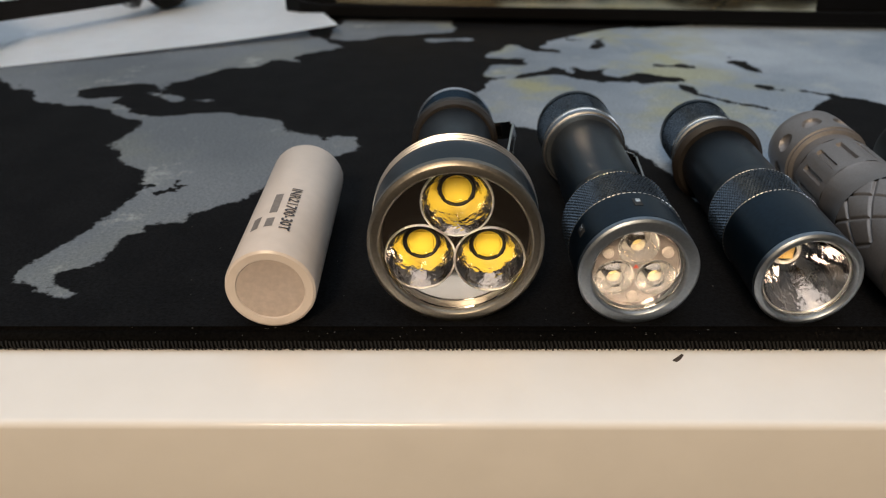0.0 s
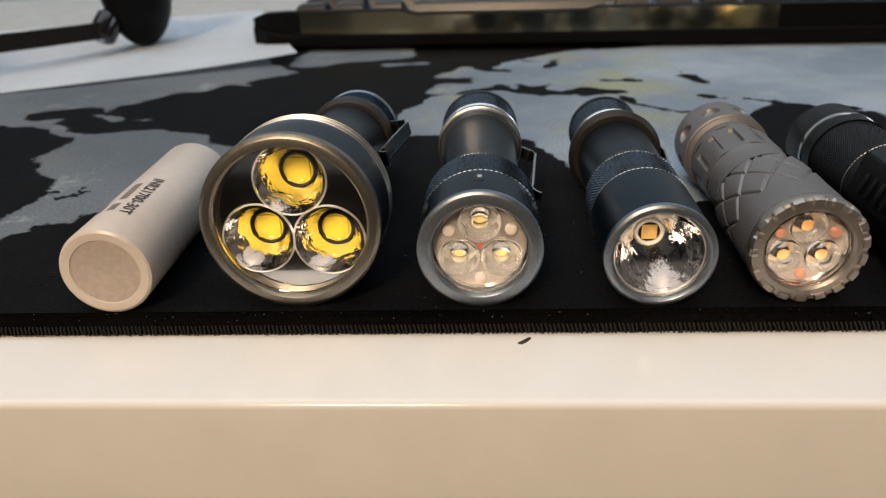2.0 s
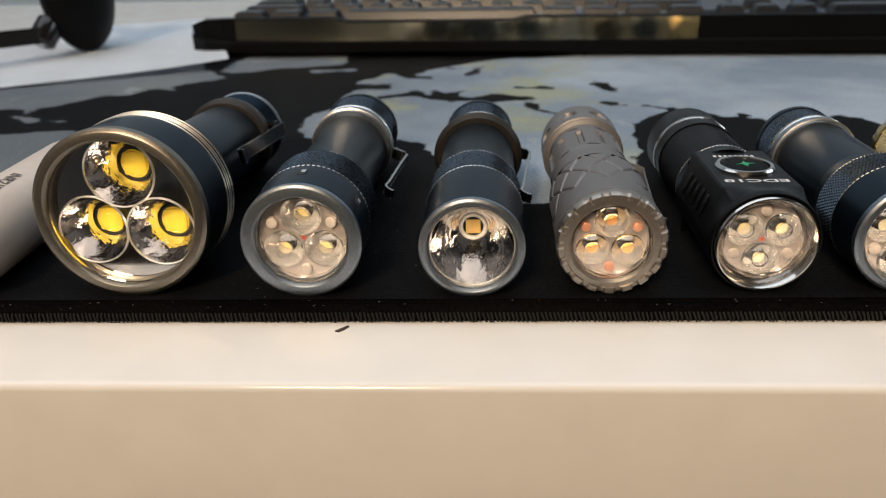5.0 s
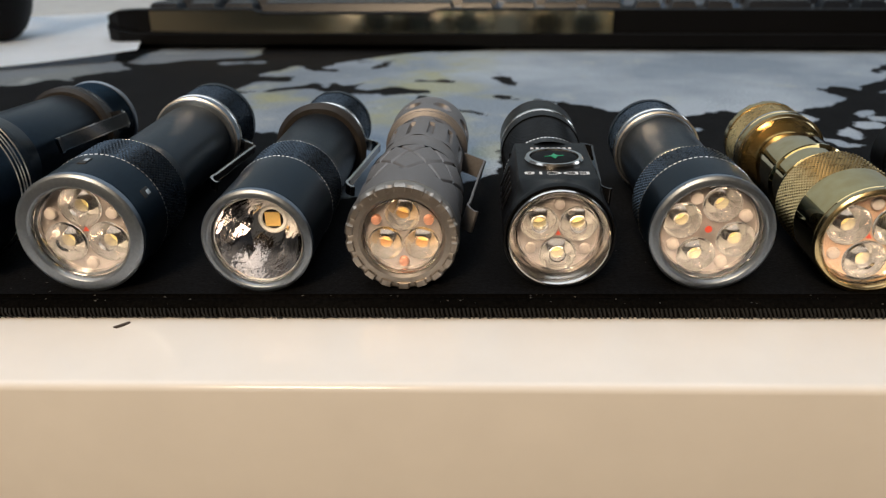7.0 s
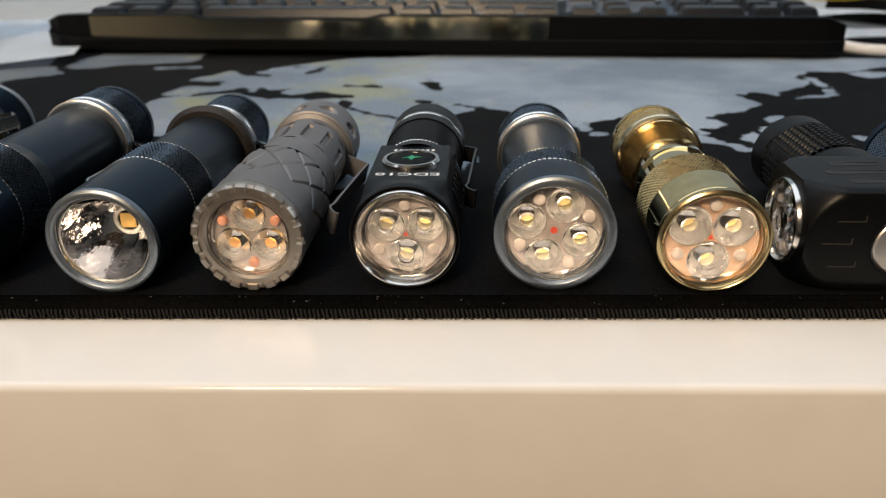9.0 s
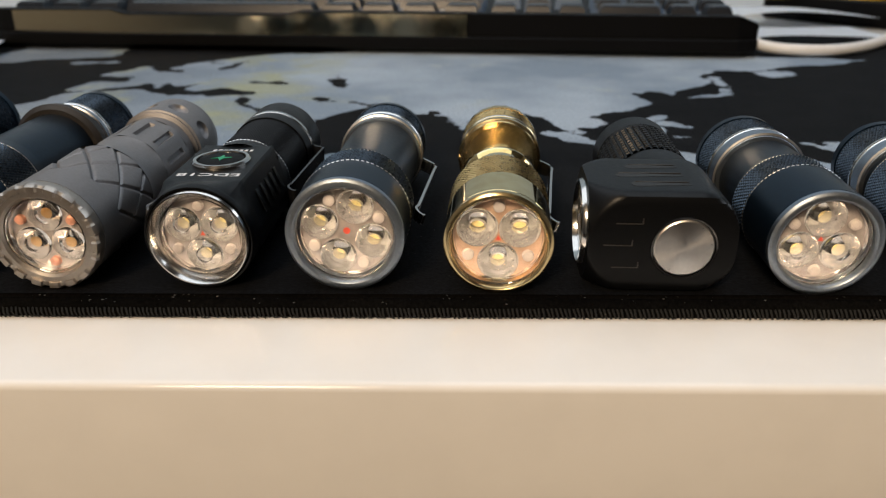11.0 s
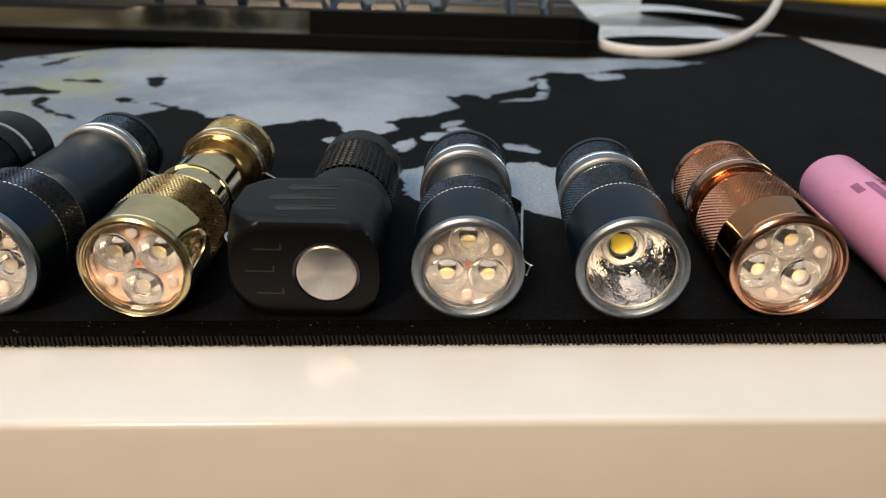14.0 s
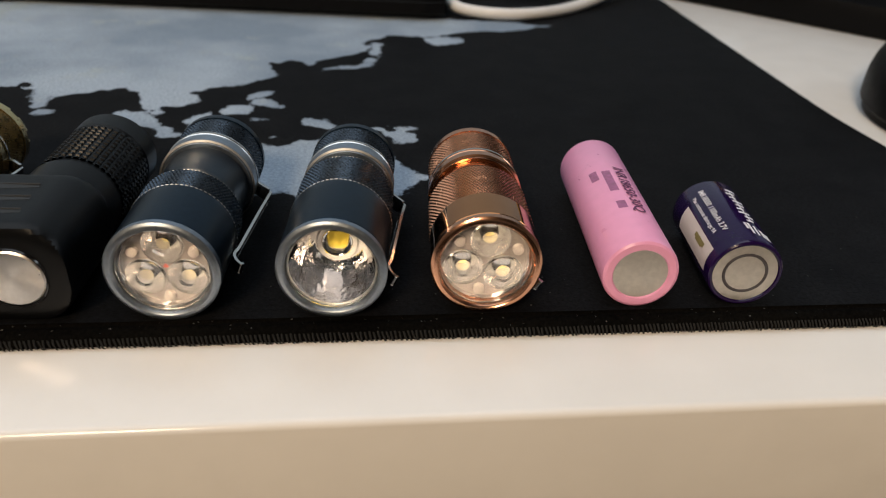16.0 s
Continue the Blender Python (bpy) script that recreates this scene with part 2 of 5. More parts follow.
def thing(name, label, category, m=None, group="", kind=""):
    ob = new(name)
    ob.empty_display_size = 0.01
    if m is not None:
        ob.matrix_basis = m
    return tagged(ob, label, category, group, kind)


def lathe(profile, seg=72, close=False):
    """Turned about the y axis: rows of (y, radius); close joins the last row to the first."""
    bm = bmesh.new()
    rings = []
    for y, r in profile:
        if r < 1e-6:
            rings.append([bm.verts.new((0, y, 0))])
        else:
            rings.append([bm.verts.new((r * math.sin(2 * math.pi * k / seg), y, r * math.cos(2 * math.pi * k / seg))) for k in range(seg)])
    for a, b in list(zip(rings, rings[1:])) + ([(rings[-1], rings[0])] if close else []):
        for k in range(seg):
            n = (k + 1) % seg
            quad = [a[k % len(a)], a[n % len(a)], b[n % len(b)], b[k % len(b)]]
            quad = list(dict.fromkeys(quad))
            if len(quad) > 2:
                bm.faces.new(quad)
    return bm


def shell(y0, y1, r0, r1, inner, bevel=0.0004):
    """A turned tube with bevelled ends and a bore."""
    return lathe([(y0, r0 - bevel), (y0 + bevel, r0), (y1 - bevel, r1), (y1, r1 - bevel), (y1, inner), (y0, inner)], close=True)


def knurl(y0, y1, r, inner, pitch=0.00088, height=0.00044):
    """A tube of knurling: rows of small pyramids, every other row set over by half."""
    verts, faces = [], []
    n, rows = int(2 * math.pi * r / pitch), max(3, round((y1 - y0) / pitch))

    def ring(y, rr, turn):
        first = len(verts)
        for k in range(n):
            a = 2 * math.pi * (k + turn) / n
            verts.append((rr * math.sin(a), y, rr * math.cos(a)))
        return first

    low = [ring(y0 + (y1 - y0) * j / rows, r, 0.5 * j) for j in range(rows + 1)]
    tip = [ring(y0 + (y1 - y0) * (j + 0.5) / rows, r + height, 0.5 * j + 0.75) for j in range(rows)]
    for j in range(rows):
        for k in range(n):
            a, b, c, d, t = low[j] + k, low[j] + (k + 1) % n, low[j + 1] + (k + 1) % n, low[j + 1] + k, tip[j] + k
            faces += [(a, b, t), (b, c, t), (c, d, t), (d, a, t)]
    back, front = ring(y1, inner, 0.5 * rows), ring(y0, inner, 0)
    for p, q in ((low[-1], back), (back, front), (front, low[0])):
        faces += [(p + k, p + (k + 1) % n, q + (k + 1) % n, q + k) for k in range(n)]
    me = bpy.data.meshes.new("knurl")
    me.from_pydata(verts, [], faces)
    bm = bmesh.new()
    bm.from_mesh(me)
    bpy.data.meshes.remove(me)
    return bm


def box(x0, x1, y0, y1, z0, z1, bevel=0.0, segments=2):
    bm = bmesh.new()
    bmesh.ops.create_cube(bm, size=1)
    bmesh.ops.transform(bm, verts=bm.verts, matrix=Matrix.Translation(((x0 + x1) / 2, (y0 + y1) / 2, (z0 + z1) / 2)) @ Matrix.Diagonal((x1 - x0, y1 - y0, z1 - z0, 1)))
    if bevel:
        bmesh.ops.bevel(bm, geom=bm.edges[:], offset=bevel, segments=segments, affect="EDGES", profile=0.5)
    return bm


def prism(outline, z0, z1, bevel=0.0):
    """An outline of (x, y) raised from z0 to z1."""
    bm = bmesh.new()
    low = bm.faces.new([bm.verts.new((x, y, z0)) for x, y in outline])
    made = bmesh.ops.extrude_face_region(bm, geom=[low])
    for v in made["geom"]:
        if isinstance(v, bmesh.types.BMVert):
            v.co.z = z1
    if bevel:
        bmesh.ops.bevel(bm, geom=bm.edges[:], offset=bevel, segments=2, affect="EDGES", profile=0.5)
    return bm


def ribbon(points, width, thick, side):
    """A bent strip of metal along points; side is the direction of its width."""
    bm = bmesh.new()
    side = Vector(side).normalized()
    rows = []
    pts = [Vector(p) for p in points]
    for i, p in enumerate(pts):
        d = (pts[min(i + 1, len(pts) - 1)] - pts[max(i - 1, 0)]).normalized()
        up = d.cross(side).normalized()
        rows.append([bm.verts.new(p + side * (width / 2) * a + up * (thick / 2) * b) for a, b in ((-1, -1), (1, -1), (1, 1), (-1, 1))])
    for a, b in zip(rows, rows[1:]):
        for k in range(4):
            bm.faces.new((a[k], a[(k + 1) % 4], b[(k + 1) % 4], b[k]))
    bm.faces.new(rows[0])
    bm.faces.new(rows[-1])
    return bm


def smooth_line(points, steps=8):
    """A Catmull-Rom line through points."""
    pts = [Vector(p) for p in points]
    pts = [2 * pts[0] - pts[1]] + pts + [2 * pts[-1] - pts[-2]]
    out = []
    for a, b, c, d in zip(pts, pts[1:], pts[2:], pts[3:]):
        for k in range(steps):
            t = k / steps
            out.append(0.5 * (2 * b + (c - a) * t + (2 * a - 5 * b + 4 * c - d) * t * t + (3 * b - a - 3 * c + d) * t ** 3))
    return out + [pts[-2]]


def tube(points, r, seg=12):
    """A round cord along points."""
    bm = bmesh.new()
    rings = []
    pts = [Vector(p) for p in points]
    for i, p in enumerate(pts):
        d = (pts[min(i + 1, len(pts) - 1)] - pts[max(i - 1, 0)]).normalized()
        u = d.cross(Vector((0, 0, 1)))
        u = u.normalized() if u.length > 1e-4 else Vector((1, 0, 0))
        w = d.cross(u)
        rings.append([bm.verts.new(p + r * (u * math.cos(2 * math.pi * k / seg) + w * math.sin(2 * math.pi * k / seg))) for k in range(seg)])
    for a, b in zip(rings, rings[1:]):
        for k in range(seg):
            bm.faces.new((a[k], a[(k + 1) % seg], b[(k + 1) % seg], b[k]))
    bm.faces.new(rings[0])
    bm.faces.new(rings[-1])
    return bm


def lettering(name, text, size, mat, parent, place, bend=None):
    """Raised print with the built-in font; bend wraps it on a cylinder about the local y axis of that radius."""
    cu = bpy.data.curves.new(name, "FONT")
    cu.body, cu.size, cu.align_x, cu.align_y, cu.resolution_u = text, size, "CENTER", "CENTER", 3
    cu.offset = size * 0.018
    tmp = bpy.data.objects.new(name, cu)
    scene.collection.objects.link(tmp)
    me = bpy.data.meshes.new_from_object(tmp.evaluated_get(bpy.context.evaluated_depsgraph_get()))
    bpy.data.objects.remove(tmp)
    ob = new(name, me)
    me.materials.append(mat)
    me.transform(place)
    if bend:
        for v in me.vertices:
            a = v.co.x / bend
            v.co = (bend * math.sin(a), v.co.y, bend * math.cos(a) + v.co.z)
    ob.parent = parent
    return ob


def curved_bars(name, rows, r, mat, parent):
    """Bars of print on a cylinder of radius r about y: rows of (angle, y0, y1, height)."""
    bm = bmesh.new()
    for a, y0, y1, h in rows:
        vs = []
        for k in range(5):
            b = radians(a) + (k / 4 - 0.5) * h / r
            vs.append((bm.verts.new((r * math.sin(b), y0, r * math.cos(b))), bm.verts.new((r * math.sin(b), y1, r * math.cos(b)))))
        for p, q in zip(vs, vs[1:]):
            bm.faces.new((p[0], p[1], q[1], q[0]))
    return part(name, bm, mat, parent)

# ---- the room ----


def structure(name, bm, mat, label, smooth=False):
    return tagged(mesh_object(name, bm, mat, smooth), label, name.split("_")[0], kind="structure")


X0, X1, Y0, Y1, Z0, Z1 = -1.7, 2.2, -3.8, 1.3, -0.745, 1.7
structure("floor", box(X0, X1, Y0, Y1, Z0 - 0.05, Z0), FLOOR, "plain dark floor of the room")
structure("ceiling", box(X0, X1, Y0, Y1, Z1, Z1 + 0.05), CEILING, "plain grey painted ceiling")
structure("wall_south", box(X0 - 0.1, X1 + 0.1, Y0 - 0.1, Y0, Z0 - 0.05, Z1 + 0.05), WALL, "plain cream painted wall")
# North wall is tinted blue in place of bluish light from that side.
structure("wall_north", box(X0 - 0.1, X1 + 0.1, Y1, Y1 + 0.1, Z0 - 0.05, Z1 + 0.05), WALL_PALE, "plain unseen wall, pale blue-grey for bluish reflections")
# Unseen side walls, greyer so that polished metal reflects dark sides.
structure("wall_west", box(X0 - 0.1, X0, Y0, Y1, Z0 - 0.05, Z1 + 0.05), WALL_DARK, "plain unseen wall, grey to keep reflections dark")
structure("wall_east", box(X1, X1 + 0.1, Y0, Y1, Z0 - 0.05, Z1 + 0.05), WALL_DARK, "plain unseen wall, grey to keep reflections dark")

# ---- desk ----
desk = thing("desk", "white lacquered desk with a thick rounded front edge", "desk")
part("desktop", box(-0.85, 1.15, -0.0256, 0.78, -0.064, -0.004, 0.0018, 4), DESK, desk)
for lx in (-0.80, 1.06):
    part("leg", box(lx, lx + 0.05, 0.02, 0.72, Z0, -0.064, 0.002), DESK, desk)

# ---- printed desk mat ----
MAT_X0, MAT_X1, MAT_Y1 = -0.355, 0.5385, 0.392
LANDS = {
    "south_america": [(-158, 131), (-155, 136), (-153, 144), (-152, 154), (-151, 160), (-145, 163), (-138, 165), (-118, 167), (-107, 162), (-93, 156), (-88, 146), (-73, 139), (-57, 135), (-52, 129), (-53, 123), (-61, 117), (-68, 109), (-80, 104), (-81, 91), (-87, 80), (-97, 73), (-105, 69), (-103, 63), (-115, 59), (-112, 56), (-117, 51), (-123, 43), (-121, 38), (-126, 32), (-128, 30), (-126, 24), (-121, 20), (-127, 20), (-132, 22), (-140, 26), (-142, 32), (-139, 40), (-136, 50), (-132, 62), (-128, 84), (-131, 104), (-144, 112), (-150, 122)],
    "north_america": [(-249, 218), (-238, 210), (-230, 198), (-234, 210), (-226, 203), (-216, 190), (-211, 183), (-192, 178), (-174, 172), (-169, 165), (-151, 160), (-160, 164), (-164, 168), (-164, 173), (-178, 181), (-174, 191), (-181, 188), (-190, 185), (-197, 190), (-200, 198), (-197, 206), (-184, 207), (-173, 212), (-166, 210), (-159, 198), (-157, 201), (-161, 212), (-152, 217), (-150, 224), (-137, 237), (-123, 242), (-116, 251), (-95, 248), (-103, 255), (-100, 265), (-80, 280), (-103, 307), (-130, 381), (-337, 375), (-342, 265)],
    "greenland": [(-90, 299), (-83, 294), (-68, 295), (-53, 306), (-32, 311), (-18, 315), (-15, 348), (-90, 351)],
    "europe": [(2, 220), (3, 238), (11, 242), (20, 240), (25, 244), (22, 251), (14, 253), (3, 257), (2, 260), (6, 268), (11, 270), (13, 279), (18, 282), (23, 273), (28, 267), (45, 264), (47, 268), (37, 274), (35, 279), (42, 289), (52, 300), (63, 311), (87, 322), (150, 330), (240, 330), (240, 190), (204, 180), (196, 166), (180, 172), (170, 184), (152, 196), (142, 198), (128, 205), (117, 176), (100, 190), (94, 206), (60, 206), (44, 214)],
    "asia": [(170, 184), (186, 174), (195, 167), (195, 160), (199, 150), (203, 145), (206, 147), (208, 157), (222, 169), (231, 173), (240, 160), (244, 149), (248, 139), (252, 137), (251, 142), (246, 148), (246, 154), (255, 149), (262, 152), (263, 160), (259, 166), (267, 174), (278, 177), (285, 183), (291, 190), (287, 202), (285, 211), (291, 209), (295, 214), (299, 210), (303, 204), (307, 202), (309, 217), (329, 228), (333, 239), (325, 249), (345, 264), (363, 263), (391, 274), (430, 287), (439, 293), (417, 301), (380, 306), (340, 318), (240, 330), (160, 325)],
    "africa": [(-12, 184), (-4, 200), (2, 212), (12, 217), (25, 218), (37, 224), (44, 219), (48, 213), (56, 209), (68, 211), (81, 208), (94, 209), (97, 189), (110, 177), (117, 172), (124, 168), (138, 160), (135, 138), (129, 113), (130, 89), (119, 81), (99, 69), (73, 68), (65, 75), (61, 107), (49, 138), (23, 144), (-3, 151)],
    "arabia": [(98, 205), (101, 192), (111, 182), (119, 173), (132, 166), (141, 164), (150, 175), (158, 185), (146, 196), (133, 198), (128, 206), (112, 212)],
    "australia": [(267, 103), (283, 116), (300, 110), (316, 114), (331, 103), (350, 83), (340, 71), (319, 63), (302, 71), (280, 69), (269, 83)],
}
SEAS = {
    "mediterranean": [(2, 220), (13, 218), (20, 223), (26, 228), (38, 235), (42, 231), (44, 224), (46, 224), (47, 238), (50, 235), (54, 224), (57, 231), (64, 233), (61, 224), (67, 220), (73, 224), (80, 228), (87, 221), (100, 218), (100, 212), (92, 209), (81, 208), (68, 211), (56, 209), (48, 213), (37, 224), (25, 218), (12, 217)],
    "black_sea": [(88, 237), (92, 243), (99, 240), (104, 245), (108, 240), (114, 234), (105, 233), (96, 235)],
    "caspian": [(129, 244), (136, 248), (141, 244), (141, 237), (145, 231), (144, 222), (137, 224), (133, 231), (132, 239)],
    "baltic": [(61, 273), (66, 290), (71, 299), (78, 302), (73, 291), (72, 278), (66, 271)],
    "gulf": [(129, 205), (134, 205), (141, 199), (147, 198), (145, 193), (136, 194), (132, 200)],
}
ISLANDS = [(310, 199, 313, 201, 2), (313, 202, 329, 206, 3), (329, 206, 333, 220, 3), (335, 226, 338, 245, 3), (370, 254, 378, 257, 6), (287, 164, 290, 168, 3), (289, 156, 296, 149, 3), (288, 178, 290, 180, 2), (236, 141, 242, 138, 3), (242, 138, 256, 124, 4), (256, 120, 264, 119, 2), (263, 133, 269, 136, 4)]
ISLANDS += [(-28, 295, -9, 296, 3), (266, 129, 269, 135, 4), (277, 143, 282, 144, 3), (286, 135, 294, 136, 2), (299, 136, 301, 138, 2), (307, 132, 315, 128, 4), (335, 126, 344, 117, 3), (342, 125, 350, 128, 1), (206, 142, 209, 143, 2), (294, 115, 296, 117, 2), (151, 99, 154, 110, 4), (-163, 196, -150, 188, 1), (-150, 188, -144, 185, 2), (-138, 184, -131, 184, 2)]


def land_field(px, py):
    """Metres inland (positive) or out at sea, for arrays of places."""
    def shape(outline):
        pts = np.array(outline) / 1000.0
        inside, near = np.zeros(px.shape, bool), np.full(px.shape, 9.0)
        for (ax, ay), (bx, by) in zip(pts, np.roll(pts, -1, 0)):
            inside ^= ((ay > py) != (by > py)) & (px < (bx - ax) * (py - ay) / (by - ay + 1e-12) + ax)
            k = np.clip(((px - ax) * (bx - ax) + (py - ay) * (by - ay)) / ((bx - ax) ** 2 + (by - ay) ** 2), 0, 1)
            near = np.minimum(near, np.hypot(px - ax - k * (bx - ax), py - ay - k * (by - ay)))
        return np.where(inside, near, -near)

    best = np.full(px.shape, -1.0)
    for outline in LANDS.values():
        best = np.maximum(best, shape(outline))
    for outline in SEAS.values():
        best = np.minimum(best, 0.0007 - shape(outline))
    for ax, ay, bx, by, r in ISLANDS:
        ax, ay, bx, by = ax / 1000, ay / 1000, bx / 1000, by / 1000
        k = np.clip(((px - ax) * (bx - ax) + (py - ay) * (by - ay)) / ((bx - ax) ** 2 + (by - ay) ** 2), 0, 1)
        best = np.maximum(best, r / 1000 - np.hypot(px - ax - k * (bx - ax), py - ay - k * (by - ay)))
    return best


def edge_shift(x, y):
    """The right side of the mat lies a little askew and wavy."""
    out = -0.0125 + 0.048 * y + 0.0042 * np.exp(-((y - 0.10) / 0.032) ** 2)
    return out * np.clip((x - 0.40) / (MAT_X1 - 0.40), 0, 1)


def desk_mat():
    nx, ny, y0 = 450, 200, 0.0052
    xs, ys = np.linspace(MAT_X0 + 0.003, MAT_X1 - 0.003, nx), np.linspace(y0, MAT_Y1 - 0.003, ny)
    gx, gy = np.meshgrid(xs, ys)
    gx = gx + edge_shift(gx, gy)
    me = bpy.data.meshes.new("cloth")
    verts = np.stack([gx.ravel(), gy.ravel(), np.zeros(gx.size)], 1)
    faces = [(j * nx + i, j * nx + i + 1, (j + 1) * nx + i + 1, (j + 1) * nx + i) for j in range(ny - 1) for i in range(nx - 1)]
    me.from_pydata(verts.tolist(), [], faces)
    me.attributes.new("land", "FLOAT", "POINT").data.foreach_set("value", land_field(gx.ravel(), gy.ravel()).astype(np.float32))
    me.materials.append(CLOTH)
    base = thing("desk_mat", "black cloth desk mat printed with a grey world map", "desk mat")
    top = new("cloth", me)
    top.parent = base
    part("rubber_backing", box(MAT_X0 + 0.002, MAT_X1 - 0.020, 0.0015, MAT_Y1 - 0.002, -0.0039, -0.0018), GASKET, base)
    # the hem: a rolled edge with a groove behind it
    profile = [(0.0062, -0.0002), (0.0056, -0.0003), (0.0050, -0.0009), (0.0044, -0.0010), (0.0038, -0.0004), (0.0030, -0.0002), (0.0020, -0.0005), (0.0010, -0.0013), (0.0004, -0.0024), (0.0006, -0.0036), (0.0016, -0.0039)]

    def hem(name, start, end):
        d = (end - start).normalized()
        inward = Vector((-d.y, d.x, 0))
        bm = bmesh.new()
        n = int((end - start).length / 0.004)
        rows = []
        for i in range(n + 1):
            p = start.lerp(end, i / n)
            w = 0.00022 * noise.noise((i * 0.35, 3.1, 0))
            rows.append([bm.verts.new(p + inward * (a + w * (a < 0.004)) + Vector((0, 0, b + (0.5 * w if b > -0.003 else 0)))) for a, b in profile])
        for a, b in zip(rows, rows[1:]):
            for p, q, r, s in zip(a, a[1:], b[1:], b):
                bm.faces.new((p, q, r, s))
        for v in bm.verts:
            v.co.x += edge_shift(v.co.x, v.co.y)
        part(name, bm, CLOTH_EDGE, base)
        # overlock stitches round the rim
        bm = bmesh.new()
        rng = random.Random(5)
        length, step = (end - start).length, 0.0010
        for i in range(int(length / step)):
            p = start + d * (i * step)
            lean = 0.0007 + rng.uniform(-0.0003, 0.0003)
            path = [(0.0008, -0.0014), (0.0002, -0.0022), (0.0, -0.0030), (0.0003, -0.0038)]
            ring = []
            for k, (a, b) in enumerate(path):
                c = p + inward * (a + rng.uniform(-0.0002, 0.0002)) + d * (lean * k / 3) + Vector((0, 0, b))
                o = (inward * -0.5 + Vector((0, 0, 0.7))) * 0.00032
                ring.append([bm.verts.new(c - d * 0.00026), bm.verts.new(c + o), bm.verts.new(c + d * 0.00026)])
            for a, b in zip(ring, ring[1:]):
                for k in range(2):
                    bm.faces.new((a[k], a[k + 1], b[k + 1], b[k]))
        for v in bm.verts:
            v.co.x += edge_shift(v.co.x, v.co.y)
        st = part("stitching", bm, STITCH, base)
        st["kind"] = "stuff"

    c = [Vector((MAT_X0, 0, 0)), Vector((MAT_X1, 0, 0)), Vector((MAT_X1, MAT_Y1, 0)), Vector((MAT_X0, MAT_Y1, 0))]
    for a, b in zip(c, c[1:] + c[:1]):
        hem("hem", a, b)
    # specks of lint on the cloth and its edge
    bm = bmesh.new()
    rng = random.Random(11)
    for _ in range(420):
        px, py = rng.uniform(-0.10, 0.50), rng.choice((rng.uniform(0.0, 0.006), rng.uniform(0.006, 0.06)))
        s = rng.choice((0.00012, 0.00016, 0.0002, 0.0003))
        z = 0.00002 if py > 0.0062 else -0.0006 + 0.0004 * rng.random()
        if py < 0.0045:
            z = 0.0001
        a = rng.uniform(0, 3.1)
        vs = [bm.verts.new((px + s * k * math.cos(a + b), py + s * k * math.sin(a + b), z + h)) for k, b, h in ((1, 0, 0), (0.6, 1.4, 0.0001), (1.3, 3.0, 0.0001), (0.7, 4.6, 0))]
        bm.faces.new(vs)
    part("lint", bm, DUST, base)["kind"] = "stuff"
    return base


desk_mat()
chip = mesh_object("edge_chip", prism([(0.0374, -0.0036), (0.0386, -0.0026), (0.0402, -0.0012), (0.0406, -0.0016), (0.0396, -0.0030), (0.0384, -0.0040)], -0.0040, -0.0037), CHIP)
tagged(chip, "small brown crumb on the white desk beside the mat", "crumb")

# ---- flashlights ----


def disc_with_holes(r, holes, y, seg=48):
    """A flat plate facing -y with round holes: (x, z, radius)."""
    bm = bmesh.new()
    edges = []
    for cx, cz, rr in [(0, 0, r)] + holes:
        vs = [bm.verts.new((cx + rr * math.sin(2 * math.pi * k / seg), y, cz + rr * math.cos(2 * math.pi * k / seg))) for k in range(seg)]
        edges += [bm.edges.new((vs[k], vs[(k + 1) % seg])) for k in range(seg)]
    bmesh.ops.triangle_fill(bm, use_beauty=True, edges=edges, normal=(0, -1, 0))
    return bm


def moved(bm, x, y, z):
    bmesh.ops.translate(bm, verts=bm.verts, vec=(x, y, z))
    return bm


def window_pane(r, y, owner, A):
    pane = part("window", lathe([(y, 0), (y, r), (y + 0.001, r), (y + 0.001, 0)], 48), GLASS, owner, "clear glass window", A, False)
    pane.visible_shadow = False


